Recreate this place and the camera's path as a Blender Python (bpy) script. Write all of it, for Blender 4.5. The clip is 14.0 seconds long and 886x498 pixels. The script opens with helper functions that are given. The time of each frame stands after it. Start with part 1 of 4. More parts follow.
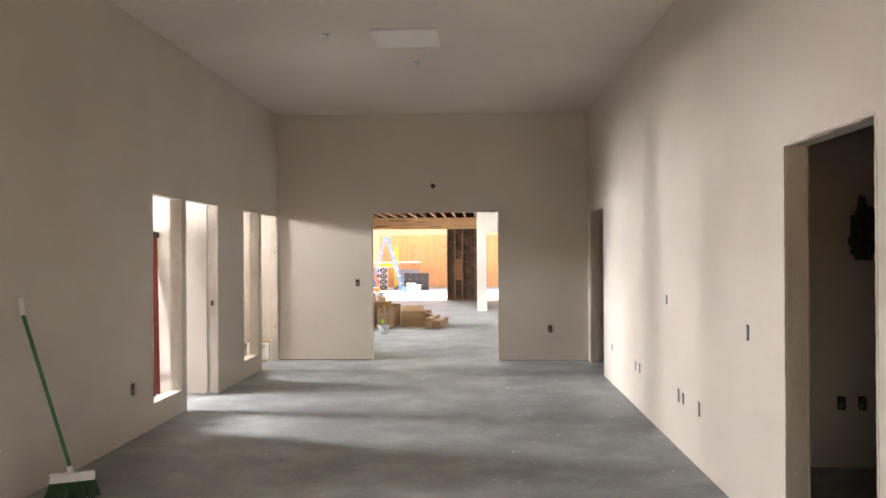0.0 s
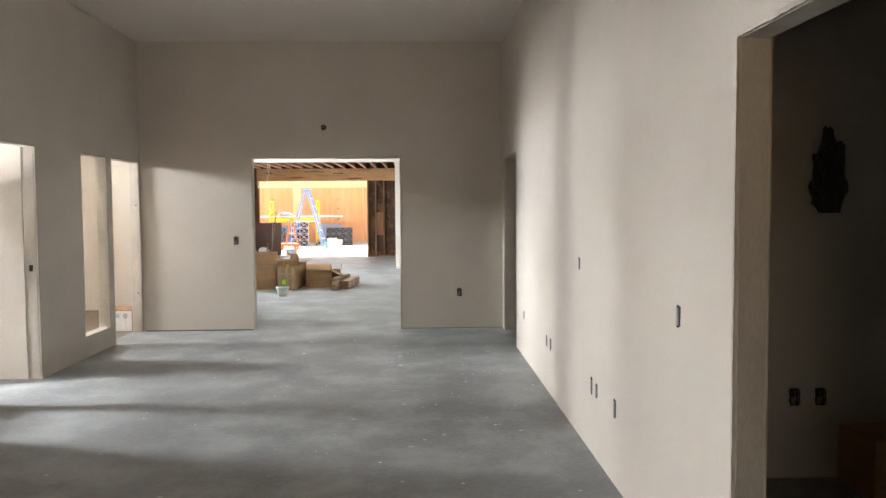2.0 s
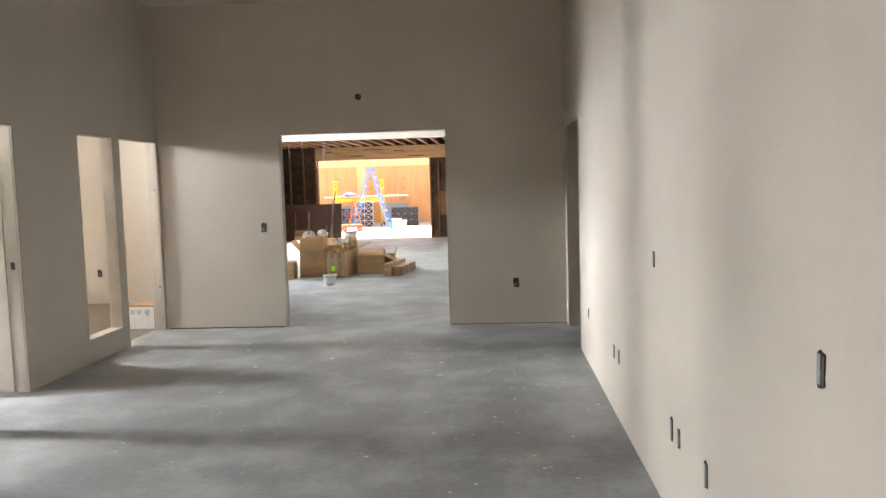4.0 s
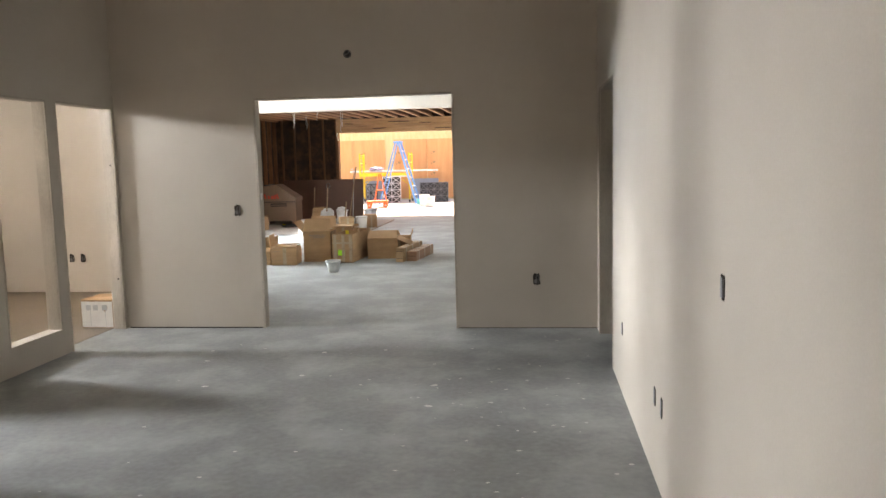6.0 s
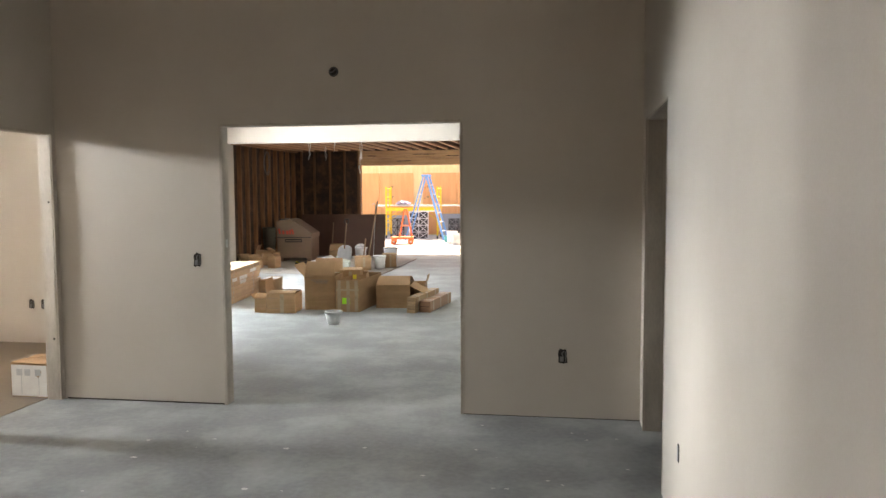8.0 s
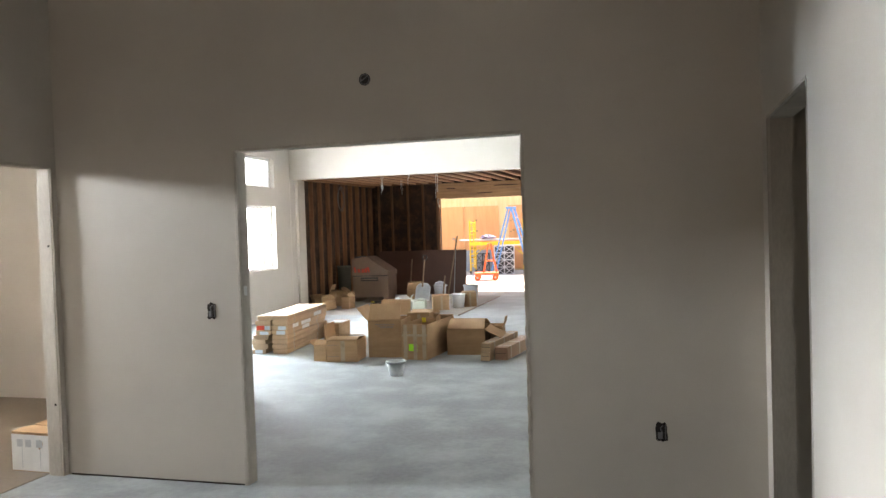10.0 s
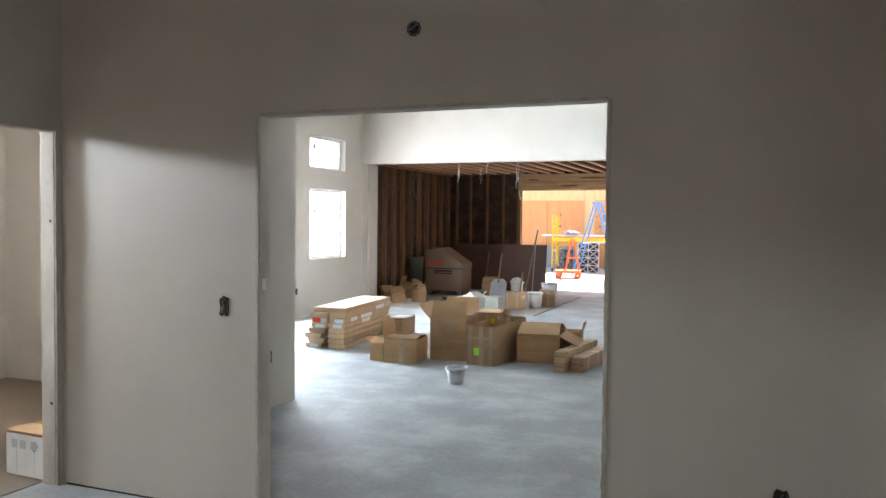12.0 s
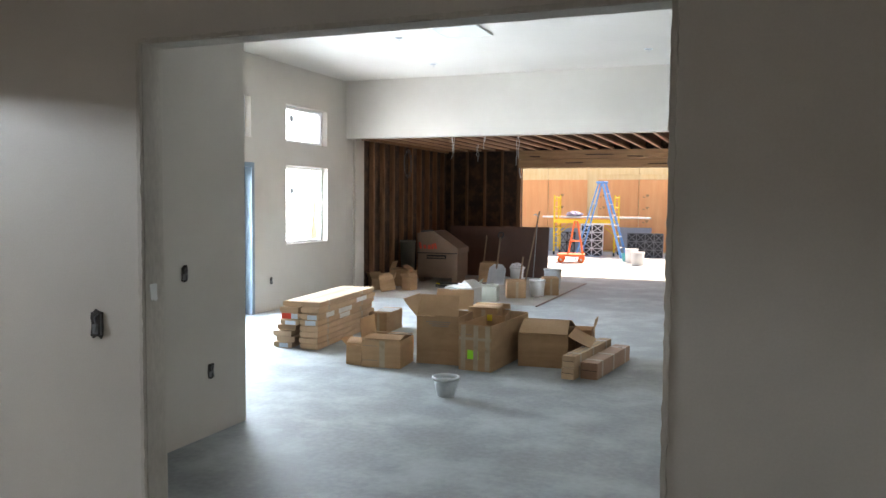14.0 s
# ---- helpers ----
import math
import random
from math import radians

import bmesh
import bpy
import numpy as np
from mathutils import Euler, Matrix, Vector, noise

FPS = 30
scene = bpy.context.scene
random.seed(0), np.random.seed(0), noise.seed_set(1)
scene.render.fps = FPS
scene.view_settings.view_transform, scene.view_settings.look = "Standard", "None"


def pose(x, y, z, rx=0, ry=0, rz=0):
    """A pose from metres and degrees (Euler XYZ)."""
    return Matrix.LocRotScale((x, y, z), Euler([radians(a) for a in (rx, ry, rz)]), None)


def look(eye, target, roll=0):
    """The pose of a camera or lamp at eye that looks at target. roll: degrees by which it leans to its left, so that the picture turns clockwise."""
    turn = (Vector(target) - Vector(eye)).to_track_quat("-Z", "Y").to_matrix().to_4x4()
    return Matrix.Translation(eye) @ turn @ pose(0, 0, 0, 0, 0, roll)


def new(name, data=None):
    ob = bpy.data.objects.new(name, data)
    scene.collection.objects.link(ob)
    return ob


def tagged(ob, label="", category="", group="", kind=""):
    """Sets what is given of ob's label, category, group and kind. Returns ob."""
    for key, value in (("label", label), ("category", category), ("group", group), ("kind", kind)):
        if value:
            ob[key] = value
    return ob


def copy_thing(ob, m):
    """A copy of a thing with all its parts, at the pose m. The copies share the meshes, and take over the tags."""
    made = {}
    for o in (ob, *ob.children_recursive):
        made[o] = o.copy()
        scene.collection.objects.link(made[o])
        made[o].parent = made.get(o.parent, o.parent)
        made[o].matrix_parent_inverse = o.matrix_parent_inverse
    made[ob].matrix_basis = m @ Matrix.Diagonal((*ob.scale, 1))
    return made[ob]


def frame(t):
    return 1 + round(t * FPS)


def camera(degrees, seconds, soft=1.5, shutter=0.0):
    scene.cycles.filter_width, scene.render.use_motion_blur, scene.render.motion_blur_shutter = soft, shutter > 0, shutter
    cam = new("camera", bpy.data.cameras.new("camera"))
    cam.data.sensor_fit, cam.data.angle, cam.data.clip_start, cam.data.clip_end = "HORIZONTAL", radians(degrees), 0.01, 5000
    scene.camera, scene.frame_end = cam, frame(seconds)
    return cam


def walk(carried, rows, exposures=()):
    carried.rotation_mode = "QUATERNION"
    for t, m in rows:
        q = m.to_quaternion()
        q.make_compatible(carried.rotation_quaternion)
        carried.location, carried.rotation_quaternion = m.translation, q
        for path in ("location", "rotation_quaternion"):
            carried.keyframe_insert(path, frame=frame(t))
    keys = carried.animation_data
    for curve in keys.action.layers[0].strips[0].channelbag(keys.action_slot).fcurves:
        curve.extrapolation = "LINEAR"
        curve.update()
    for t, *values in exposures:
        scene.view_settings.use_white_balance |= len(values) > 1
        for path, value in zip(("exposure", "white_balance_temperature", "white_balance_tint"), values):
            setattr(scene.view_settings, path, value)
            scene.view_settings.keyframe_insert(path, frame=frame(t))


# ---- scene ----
cam = camera(58.5, 14.0)
PATH = [
    (0, (0.015, 0.119, 1.488), (-0.073, 2.117, 1.496), -0.3),
    (0.5, (0.141, 0.482, 1.474), (0.189, 2.481, 1.436), -1.0),
    (1, (0.302, 0.865, 1.484), (0.358, 2.863, 1.416), -0.0),
    (1.5, (0.397, 1.218, 1.458), (0.438, 3.215, 1.355), 0.6),
    (2, (0.497, 1.556, 1.471), (0.562, 3.552, 1.361), -0.4),
    (2.5, (0.639, 1.904, 1.475), (0.66, 3.9, 1.347), 0.1),
    (3, (0.69, 2.211, 1.455), (0.664, 4.205, 1.292), 0.5),
    (3.5, (0.728, 2.522, 1.471), (0.656, 4.514, 1.309), -0.9),
    (3.7, (0.743, 2.615, 1.478), (0.648, 4.606, 1.315), -1.3),
    (6, (0.979, 4.184, 1.49), (0.751, 6.157, 1.262), -1.4),
    (6.5, (0.961, 4.546, 1.511), (0.752, 6.518, 1.253), -0.8),
    (7, (1.022, 4.919, 1.496), (0.786, 6.89, 1.251), -1.4),
    (7.5, (1.086, 5.27, 1.507), (0.807, 7.238, 1.283), -0.9),
    (8, (1.042, 5.585, 1.564), (0.726, 7.554, 1.418), -0.3),
    (8.2, (1.025, 5.706, 1.59), (0.669, 7.673, 1.53), -0.4),
    (10.5, (1.071, 6.989, 1.533), (0.444, 8.888, 1.478), -1.5),
    (11, (1.107, 7.228, 1.53), (0.373, 9.088, 1.479), -0.5),
    (11.5, (1.033, 7.418, 1.513), (0.275, 9.268, 1.448), 1.1),
    (12, (0.901, 7.658, 1.525), (0.156, 9.513, 1.452), 0.6),
    (12.5, (0.84, 7.93, 1.512), (0.102, 9.787, 1.43), 0.1),
    (13, (0.762, 8.265, 1.511), (0.014, 10.117, 1.418), 0.9),
    (13.5, (0.628, 8.562, 1.503), (-0.097, 10.422, 1.381), 1.2),
    (14, (0.518, 8.872, 1.516), (-0.223, 10.726, 1.395), 0.5),
]
EXPOSURES = [(0.0, 2.68, 9900, 25), (1.0, 2.58, 9300, 20), (3.5, 2.46, 9500, 21), (7.5, 2.08, 9700, 20), (11.0, 2.10, 8400, 17), (14.0, 1.62, 8100, 16)]
walk(cam, [(t, look(eye, target, roll)) for t, eye, target, roll in PATH], EXPOSURES)

# ---- world, sun, window light and added fill ----
SUN_EL, SUN_AZ = radians(50), radians(8)
world = bpy.data.worlds.new("sky")
scene.world = world
world.use_nodes = True
sky = world.node_tree.nodes.new("ShaderNodeTexSky")
sky.sky_type, sky.sun_disc = "NISHITA", False
sky.sun_elevation, sky.sun_rotation = SUN_EL, SUN_AZ
background = world.node_tree.nodes["Background"]
background.inputs["Strength"].default_value = 0.15
world.node_tree.links.new(sky.outputs[0], background.inputs["Color"])
sun_data = bpy.data.lights.new("sun", "SUN")
sun_data.energy, sun_data.angle, sun_data.color = 5.0, radians(0.5), (1.0, 0.95, 0.88)
sun = new("sun", sun_data)
sun_from = Vector((math.sin(SUN_AZ) * math.cos(SUN_EL), math.cos(SUN_AZ) * math.cos(SUN_EL), math.sin(SUN_EL)))
sun.matrix_world = look(sun_from * 60, (0, 0, 0))


def window_light(name, eye, target, width, height, watts, color):
    """An area lamp at one opening: skylight there, except two added as fill."""
    data = bpy.data.lights.new(name, "AREA")
    data.shape, data.size, data.size_y, data.energy, data.color = "RECTANGLE", width, height, watts, color
    lamp = new(name, data)
    lamp.matrix_world = look(eye, target)
    return lamp


SKY_BLUE, COOL, WARM = (0.53, 0.755, 1.0), (0.605, 0.782, 1.0), (1.0, 0.80, 0.62)
X_EXT = -5.65                                     # inner face of the outside wall
# skylight falls in through each opening from above: (y, z, width, height, watts, colour, fall per metre)
for lamp_y, lamp_z, lamp_w, lamp_h, watts, color, fall in (
    (18.94, 1.44, 1.10, 1.08, 50, COOL, 0.1), (18.94, 2.585, 1.10, 0.5, 4, COOL, 0.1), (16.5, 2.62, 2.0, 0.5, 8, COOL, 0.3), (16.58, 1.30, 1.9, 1.6, 285, SKY_BLUE, 0.45),
    (7.75, 1.60, 0.5, 1.08, 105, COOL, 0.4), (7.75, 2.62, 0.9, 0.5, 12, COOL, 0.3),
    # the lamp at y 12.05 is added warm fill for the side room
    (10.15, 2.56, 0.7, 0.5, 130, COOL, 0.12), (12.05, 1.36, 0.5, 0.7, 4, (1.0, 0.93, 0.84), 0.3),
    (3.75, 1.60, 0.7, 1.08, 72, COOL, 0.4), (3.75, 2.62, 1.5, 0.5, 10, COOL, 0.3),
):
    out = 0.25 if fall <= 0.1 else 0.45
    window_light("window_light", (X_EXT - out, lamp_y, lamp_z), (X_EXT - out + 1.0, lamp_y, lamp_z - fall), lamp_w, lamp_h, watts, color)
# added warm fill from behind the start, tilted up to lift ceiling and walls
window_light("window_light", (-0.6, -2.62, 1.5), (-0.6, 2.0, 3.2), 1.8, 1.6, 4, WARM)


# ---- materials ----
def material(name, dark, light, rough=0.8, scale=3.0, fine=60.0, bump=0.1, metal=0.0, stretch=(1, 1, 1), stain=None, stain_amount=0.0, stain_scale=0.7, rough_spread=0.1, per_object=0.0):
    m = bpy.data.materials.new(name)
    m.use_nodes = True
    nt = m.node_tree
    b = nt.nodes["Principled BSDF"]
    b.inputs["Metallic"].default_value = metal
    tc = nt.nodes.new("ShaderNodeTexCoord")
    mp = nt.nodes.new("ShaderNodeMapping")
    mp.inputs["Scale"].default_value = stretch
    nt.links.new(tc.outputs["Object"], mp.inputs["Vector"])

    def noise_node(s, detail):
        n = nt.nodes.new("ShaderNodeTexNoise")
        n.inputs["Scale"].default_value, n.inputs["Detail"].default_value = s, detail
        nt.links.new(mp.outputs["Vector"], n.inputs["Vector"])
        return n

    big, small = noise_node(scale, 6.0), noise_node(fine, 3.0)
    mixed = nt.nodes.new("ShaderNodeMix")
    mixed.data_type = "FLOAT"
    mixed.inputs["Factor"].default_value = 0.3
    nt.links.new(big.outputs["Fac"], mixed.inputs[2])
    nt.links.new(small.outputs["Fac"], mixed.inputs[3])
    ramp = nt.nodes.new("ShaderNodeValToRGB")
    ramp.color_ramp.elements[0].position, ramp.color_ramp.elements[1].position = 0.33, 0.67
    ramp.color_ramp.elements[0].color, ramp.color_ramp.elements[1].color = (*dark, 1), (*light, 1)
    nt.links.new(mixed.outputs[0], ramp.inputs["Fac"])
    color = ramp.outputs["Color"]
    if stain:
        s = noise_node(stain_scale, 8.0)
        s.inputs["Roughness"].default_value = 0.65
        mr = nt.nodes.new("ShaderNodeMapRange")
        mr.inputs["From Min"].default_value, mr.inputs["From Max"].default_value = 0.48, 0.72
        mr.inputs["To Max"].default_value = stain_amount
        nt.links.new(s.outputs["Fac"], mr.inputs["Value"])
        mx = nt.nodes.new("ShaderNodeMix")
        mx.data_type = "RGBA"
        nt.links.new(mr.outputs["Result"], mx.inputs["Factor"])
        nt.links.new(color, mx.inputs[6])
        mx.inputs[7].default_value = (*stain, 1)
        color = mx.outputs[2]
    if per_object:
        info = nt.nodes.new("ShaderNodeObjectInfo")
        mr = nt.nodes.new("ShaderNodeMapRange")
        mr.inputs["To Min"].default_value, mr.inputs["To Max"].default_value = 1 - per_object, 1 + per_object
        nt.links.new(info.outputs["Random"], mr.inputs["Value"])
        hs = nt.nodes.new("ShaderNodeHueSaturation")
        nt.links.new(mr.outputs["Result"], hs.inputs["Value"])
        nt.links.new(color, hs.inputs["Color"])
        color = hs.outputs["Color"]
    nt.links.new(color, b.inputs["Base Color"])
    rr = nt.nodes.new("ShaderNodeMapRange")
    rr.inputs["To Min"].default_value, rr.inputs["To Max"].default_value = max(0.02, rough - rough_spread), min(1, rough + rough_spread)
    nt.links.new(big.outputs["Fac"], rr.inputs["Value"])
    nt.links.new(rr.outputs["Result"], b.inputs["Roughness"])
    if bump:
        bp = nt.nodes.new("ShaderNodeBump")
        bp.inputs["Strength"].default_value, bp.inputs["Distance"].default_value = bump, 0.01
        nt.links.new(mixed.outputs[0], bp.inputs["Height"])
        nt.links.new(bp.outputs["Normal"], b.inputs["Normal"])
    return m


DRYWALL = material("painted_drywall", (0.52, 0.475, 0.425), (0.60, 0.55, 0.495), 0.55, 0.9, 140, 0.03, stain=(0.48, 0.435, 0.385), stain_amount=0.4, stain_scale=1.1)
CEILING = material("primed_ceiling", (0.60, 0.55, 0.50), (0.68, 0.63, 0.575), 0.8, 0.7, 120, 0.08)
JAMB = material("jamb_compound", (0.42, 0.38, 0.335), (0.60, 0.55, 0.49), 0.8, 6, 90, 0.35, stretch=(1, 1, 0.35), stain=(0.36, 0.31, 0.26), stain_amount=0.5, stain_scale=4)
CONCRETE = material("troweled_concrete", (0.205, 0.22, 0.228), (0.345, 0.37, 0.38), 0.60, 1.9, 26, 0.05, stain=(0.50, 0.53, 0.54), stain_amount=0.48, stain_scale=1.9, rough_spread=0.16)
LUMBER = material("framing_lumber", (0.14, 0.057, 0.025), (0.31, 0.145, 0.066), 0.75, 3, 40, 0.2, stretch=(9, 9, 0.8), per_object=0.2)
# bounce light is put into the joist colours: webs darkened, undersides paled
WEB_SHADED = material("joist_web_shaded", (0.11, 0.045, 0.022), (0.20, 0.085, 0.042), 0.8, 6, 40, 0.2, per_object=0.2)
FLANGE_LIT = material("joist_flange_lit", (0.42, 0.21, 0.12), (0.56, 0.32, 0.20), 0.7, 3, 40, 0.15, stretch=(9, 0.8, 9), per_object=0.15)
BEAM = material("glulam_beam", (0.44, 0.22, 0.10), (0.62, 0.35, 0.17), 0.65, 2.5, 30, 0.2, stretch=(0.7, 9, 9), stain=(0.22, 0.10, 0.05), stain_amount=0.6, stain_scale=2)
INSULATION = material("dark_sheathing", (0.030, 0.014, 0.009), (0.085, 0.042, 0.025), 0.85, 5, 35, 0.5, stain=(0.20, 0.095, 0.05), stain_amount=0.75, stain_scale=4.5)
PLYWOOD = material("raw_plywood", (0.82, 0.345, 0.14), (0.88, 0.44, 0.20), 0.7, 1.6, 25, 0.1, stretch=(5, 5, 0.6), per_object=0.08, stain=(0.70, 0.32, 0.13), stain_amount=0.4, stain_scale=1.2)
BATTEN = material("pale_plywood_strip", (0.78, 0.55, 0.27), (0.86, 0.66, 0.38), 0.7, 2, 30, 0.1, stretch=(6, 6, 0.6))
CARDBOARD = material("cardboard", (0.37, 0.215, 0.115), (0.475, 0.295, 0.168), 0.85, 4, 80, 0.12, stretch=(1, 1, 3), per_object=0.1, stain=(0.23, 0.135, 0.07), stain_amount=0.4, stain_scale=2.5)
CARTON = material("pale_carton", (0.45, 0.295, 0.185), (0.55, 0.385, 0.255), 0.8, 4, 80, 0.1, per_object=0.12)
WRAP = material("brown_wrap", (0.30, 0.16, 0.10), (0.40, 0.23, 0.15), 0.5, 6, 60, 0.3)
TAPE = material("packing_tape", (0.36, 0.27, 0.18), (0.46, 0.355, 0.25), 0.3, 8, 60, 0.1)
PAPER = material("white_paper", (0.70, 0.70, 0.69), (0.80, 0.80, 0.79), 0.7, 8, 60, 0.05)
PALE_CARTON = material("greenish_carton", (0.42, 0.44, 0.38), (0.52, 0.54, 0.47), 0.8, 5, 60, 0.08)
WHITE_CARTON = material("white_carton", (0.44, 0.42, 0.39), (0.54, 0.52, 0.49), 0.7, 5, 60, 0.08)
BIN_GREEN = material("dull_bin_plastic", (0.085, 0.08, 0.06), (0.13, 0.12, 0.095), 0.6, 5, 50, 0.1)
PRINT = material("grey_print", (0.16, 0.16, 0.18), (0.22, 0.22, 0.24), 0.7)
INK = material("blue_grey_ink", (0.20, 0.17, 0.16), (0.26, 0.22, 0.20), 0.8)
LIME = material("lime_sticker", (0.30, 0.85, 0.03), (0.36, 0.95, 0.05), 0.5)
YELLOW_STICKER = material("yellow_sticker", (0.75, 0.60, 0.03), (0.8, 0.66, 0.05), 0.5)
RED = material("red_sticker", (0.75, 0.06, 0.03), (0.85, 0.09, 0.05), 0.6)
RED_PAINT = material("sprayed_red", (0.60, 0.05, 0.02), (0.75, 0.09, 0.04), 0.6, 20, 60)
PALE_BLUE = material("pale_blue_label", (0.50, 0.58, 0.66), (0.62, 0.70, 0.78), 0.6)
WHITE_PLASTIC = material("white_plastic", (0.70, 0.71, 0.72), (0.80, 0.81, 0.82), 0.35, 5, 50, 0.02)
GREY_PLASTIC = material("grey_plastic", (0.38, 0.40, 0.42), (0.50, 0.52, 0.54), 0.4, 6, 50, 0.05, stain=(0.7, 0.7, 0.7), stain_amount=0.5, stain_scale=6)
BUCKET_MAT = material("pale_bucket_plastic", (0.44, 0.47, 0.49), (0.56, 0.59, 0.61), 0.35, 9, 60, 0.05, stain=(0.8, 0.8, 0.79), stain_amount=0.6, stain_scale=9)
BLACK = material("black_plastic", (0.012, 0.012, 0.014), (0.03, 0.03, 0.033), 0.45, 6, 50, 0.1)
CAVITY = material("box_cavity", (0.010, 0.008, 0.007), (0.035, 0.028, 0.024), 0.9, 30, 90)
BLUE_BOX = material("device_grey", (0.10, 0.10, 0.11), (0.16, 0.16, 0.17), 0.5, 20, 60)
TAN = material("tan_steel", (0.20, 0.12, 0.08), (0.27, 0.17, 0.115), 0.5, 3, 40, 0.08, stain=(0.14, 0.09, 0.06), stain_amount=0.5, stain_scale=3)
DARK_PLY = material("brown_board", (0.115, 0.046, 0.031), (0.165, 0.075, 0.05), 0.55, 2, 30, 0.08, stain=(0.08, 0.04, 0.03), stain_amount=0.6, stain_scale=0.8)
STEEL = material("galvanised_steel", (0.42, 0.43, 0.44), (0.55, 0.56, 0.57), 0.4, 10, 60, 0.05, metal=0.8)
DOOR_STEEL = material("blue_grey_door_frame", (0.16, 0.22, 0.27), (0.22, 0.29, 0.34), 0.5, 4, 50, 0.05)
VINYL = material("white_vinyl", (0.78, 0.78, 0.78), (0.84, 0.84, 0.84), 0.35, 4, 50, 0.02)
GREEN = material("green_paint", (0.015, 0.12, 0.055), (0.03, 0.19, 0.09), 0.4, 8, 50, 0.03)
BRISTLE = material("dark_green_bristle", (0.004, 0.045, 0.02), (0.02, 0.11, 0.05), 0.8, 40, 200, 0.6)
YELLOW = material("yellow_scaffold_paint", (0.80, 0.48, 0.02), (0.90, 0.58, 0.05), 0.45, 6, 50, 0.05)
ORANGE = material("orange_cart_paint", (0.80, 0.13, 0.03), (0.90, 0.19, 0.06), 0.45, 6, 50, 0.05)
BLUE = material("blue_fibreglass", (0.09, 0.26, 0.58), (0.14, 0.34, 0.68), 0.45, 5, 60, 0.05)
LADDER_RED = material("red_fibreglass", (0.20, 0.02, 0.014), (0.30, 0.035, 0.025), 0.5, 5, 60, 0.05)
ALUMINIUM = material("aluminium", (0.55, 0.56, 0.60), (0.66, 0.67, 0.71), 0.4, 8, 60, 0.03, metal=0.6)
WOOD_HANDLE = material("wooden_handle", (0.24, 0.14, 0.085), (0.34, 0.215, 0.13), 0.6, 4, 40, 0.1, stretch=(6, 6, 0.7))
PURPLE = material("purple_grey_cloth", (0.30, 0.28, 0.42), (0.42, 0.40, 0.55), 0.8, 8, 60, 0.2)
GREY_SHEET = material("grey_board", (0.26, 0.27, 0.30), (0.34, 0.35, 0.38), 0.7, 3, 40, 0.05)
TEAL = material("teal_plastic", (0.05, 0.38, 0.42), (0.08, 0.48, 0.52), 0.4)
DUST = material("floor_paper", (0.34, 0.31, 0.28), (0.44, 0.40, 0.36), 0.9, 3, 40, 0.15, stain=(0.25, 0.22, 0.2), stain_amount=0.5, stain_scale=2)
FLOOR_BROWN = material("brown_concrete", (0.15, 0.115, 0.085), (0.235, 0.185, 0.14), 0.5, 1.3, 40, 0.1)
# paled beyond the slab so more sun bounces onto plywood and joists
APRON = material("bounce_pale_concrete", (0.46, 0.45, 0.43), (0.60, 0.59, 0.57), 0.8, 1.2, 50, 0.08, stain=(0.38, 0.37, 0.35), stain_amount=0.4, stain_scale=0.8)
EARTH = material("earth", (0.22, 0.18, 0.13), (0.32, 0.27, 0.20), 0.95, 0.6, 12, 0.4)
STUCCO = material("grey_stucco", (0.42, 0.40, 0.37), (0.52, 0.50, 0.47), 0.9, 2, 80, 0.3)
BRUSHED = material("white_grille_paint", (0.74, 0.73, 0.71), (0.78, 0.77, 0.75), 0.5, 5, 50, 0.03)
BAG = material("translucent_bag", (0.62, 0.64, 0.66), (0.76, 0.78, 0.80), 0.35, 12, 60, 0.5)
GLASS = bpy.data.materials.new("window_glass")
GLASS.use_nodes = True
glass_node = GLASS.node_tree.nodes["Principled BSDF"]
glass_node.inputs["Transmission Weight"].default_value, glass_node.inputs["Roughness"].default_value, glass_node.inputs["IOR"].default_value = 1.0, 0.0, 1.45


# ---- mesh helpers ----
def block(bm, x0, y0, z0, x1, y1, z1, m=None):
    vs = [bm.verts.new((x, y, z)) for x in (x0, x1) for y in (y0, y1) for z in (z0, z1)]
    for q in ((0, 1, 3, 2), (4, 6, 7, 5), (0, 4, 5, 1), (2, 3, 7, 6), (0, 2, 6, 4), (1, 5, 7, 3)):
        bm.faces.new([vs[i] for i in q])
    if m is not None:
        bmesh.ops.transform(bm, matrix=m, verts=vs)
    return bm


def box(x0, y0, z0, x1, y1, z1, bevel=0.0, m=None):
    bm = block(bmesh.new(), x0, y0, z0, x1, y1, z1, m)
    if bevel:
        bmesh.ops.bevel(bm, geom=bm.edges[:], offset=bevel, segments=2, affect="EDGES", profile=0.5)
    return bm


def rod(bm, a, b, r, sides=10, r2=None):
    """A round bar from a to b."""
    a, b = Vector(a), Vector(b)
    m = Matrix.Translation((a + b) / 2) @ (b - a).to_track_quat("Z", "Y").to_matrix().to_4x4()
    bmesh.ops.create_cone(bm, cap_ends=True, segments=sides, radius1=r, radius2=r if r2 is None else r2, depth=(b - a).length, matrix=m)
    return bm


def bar(a, b, r, sides=10, r2=None):
    return rod(bmesh.new(), a, b, r, sides, r2)


def lathe(profile, sides=28):
    """A turned solid from pairs of radius and height."""
    bm = bmesh.new()
    rings = [[bm.verts.new((r * math.cos(2 * math.pi * k / sides), r * math.sin(2 * math.pi * k / sides), z)) for k in range(sides)] for r, z in profile]
    for lo, hi in zip(rings, rings[1:]):
        for k in range(sides):
            bm.faces.new((lo[k], lo[(k + 1) % sides], hi[(k + 1) % sides], hi[k]))
    return bm


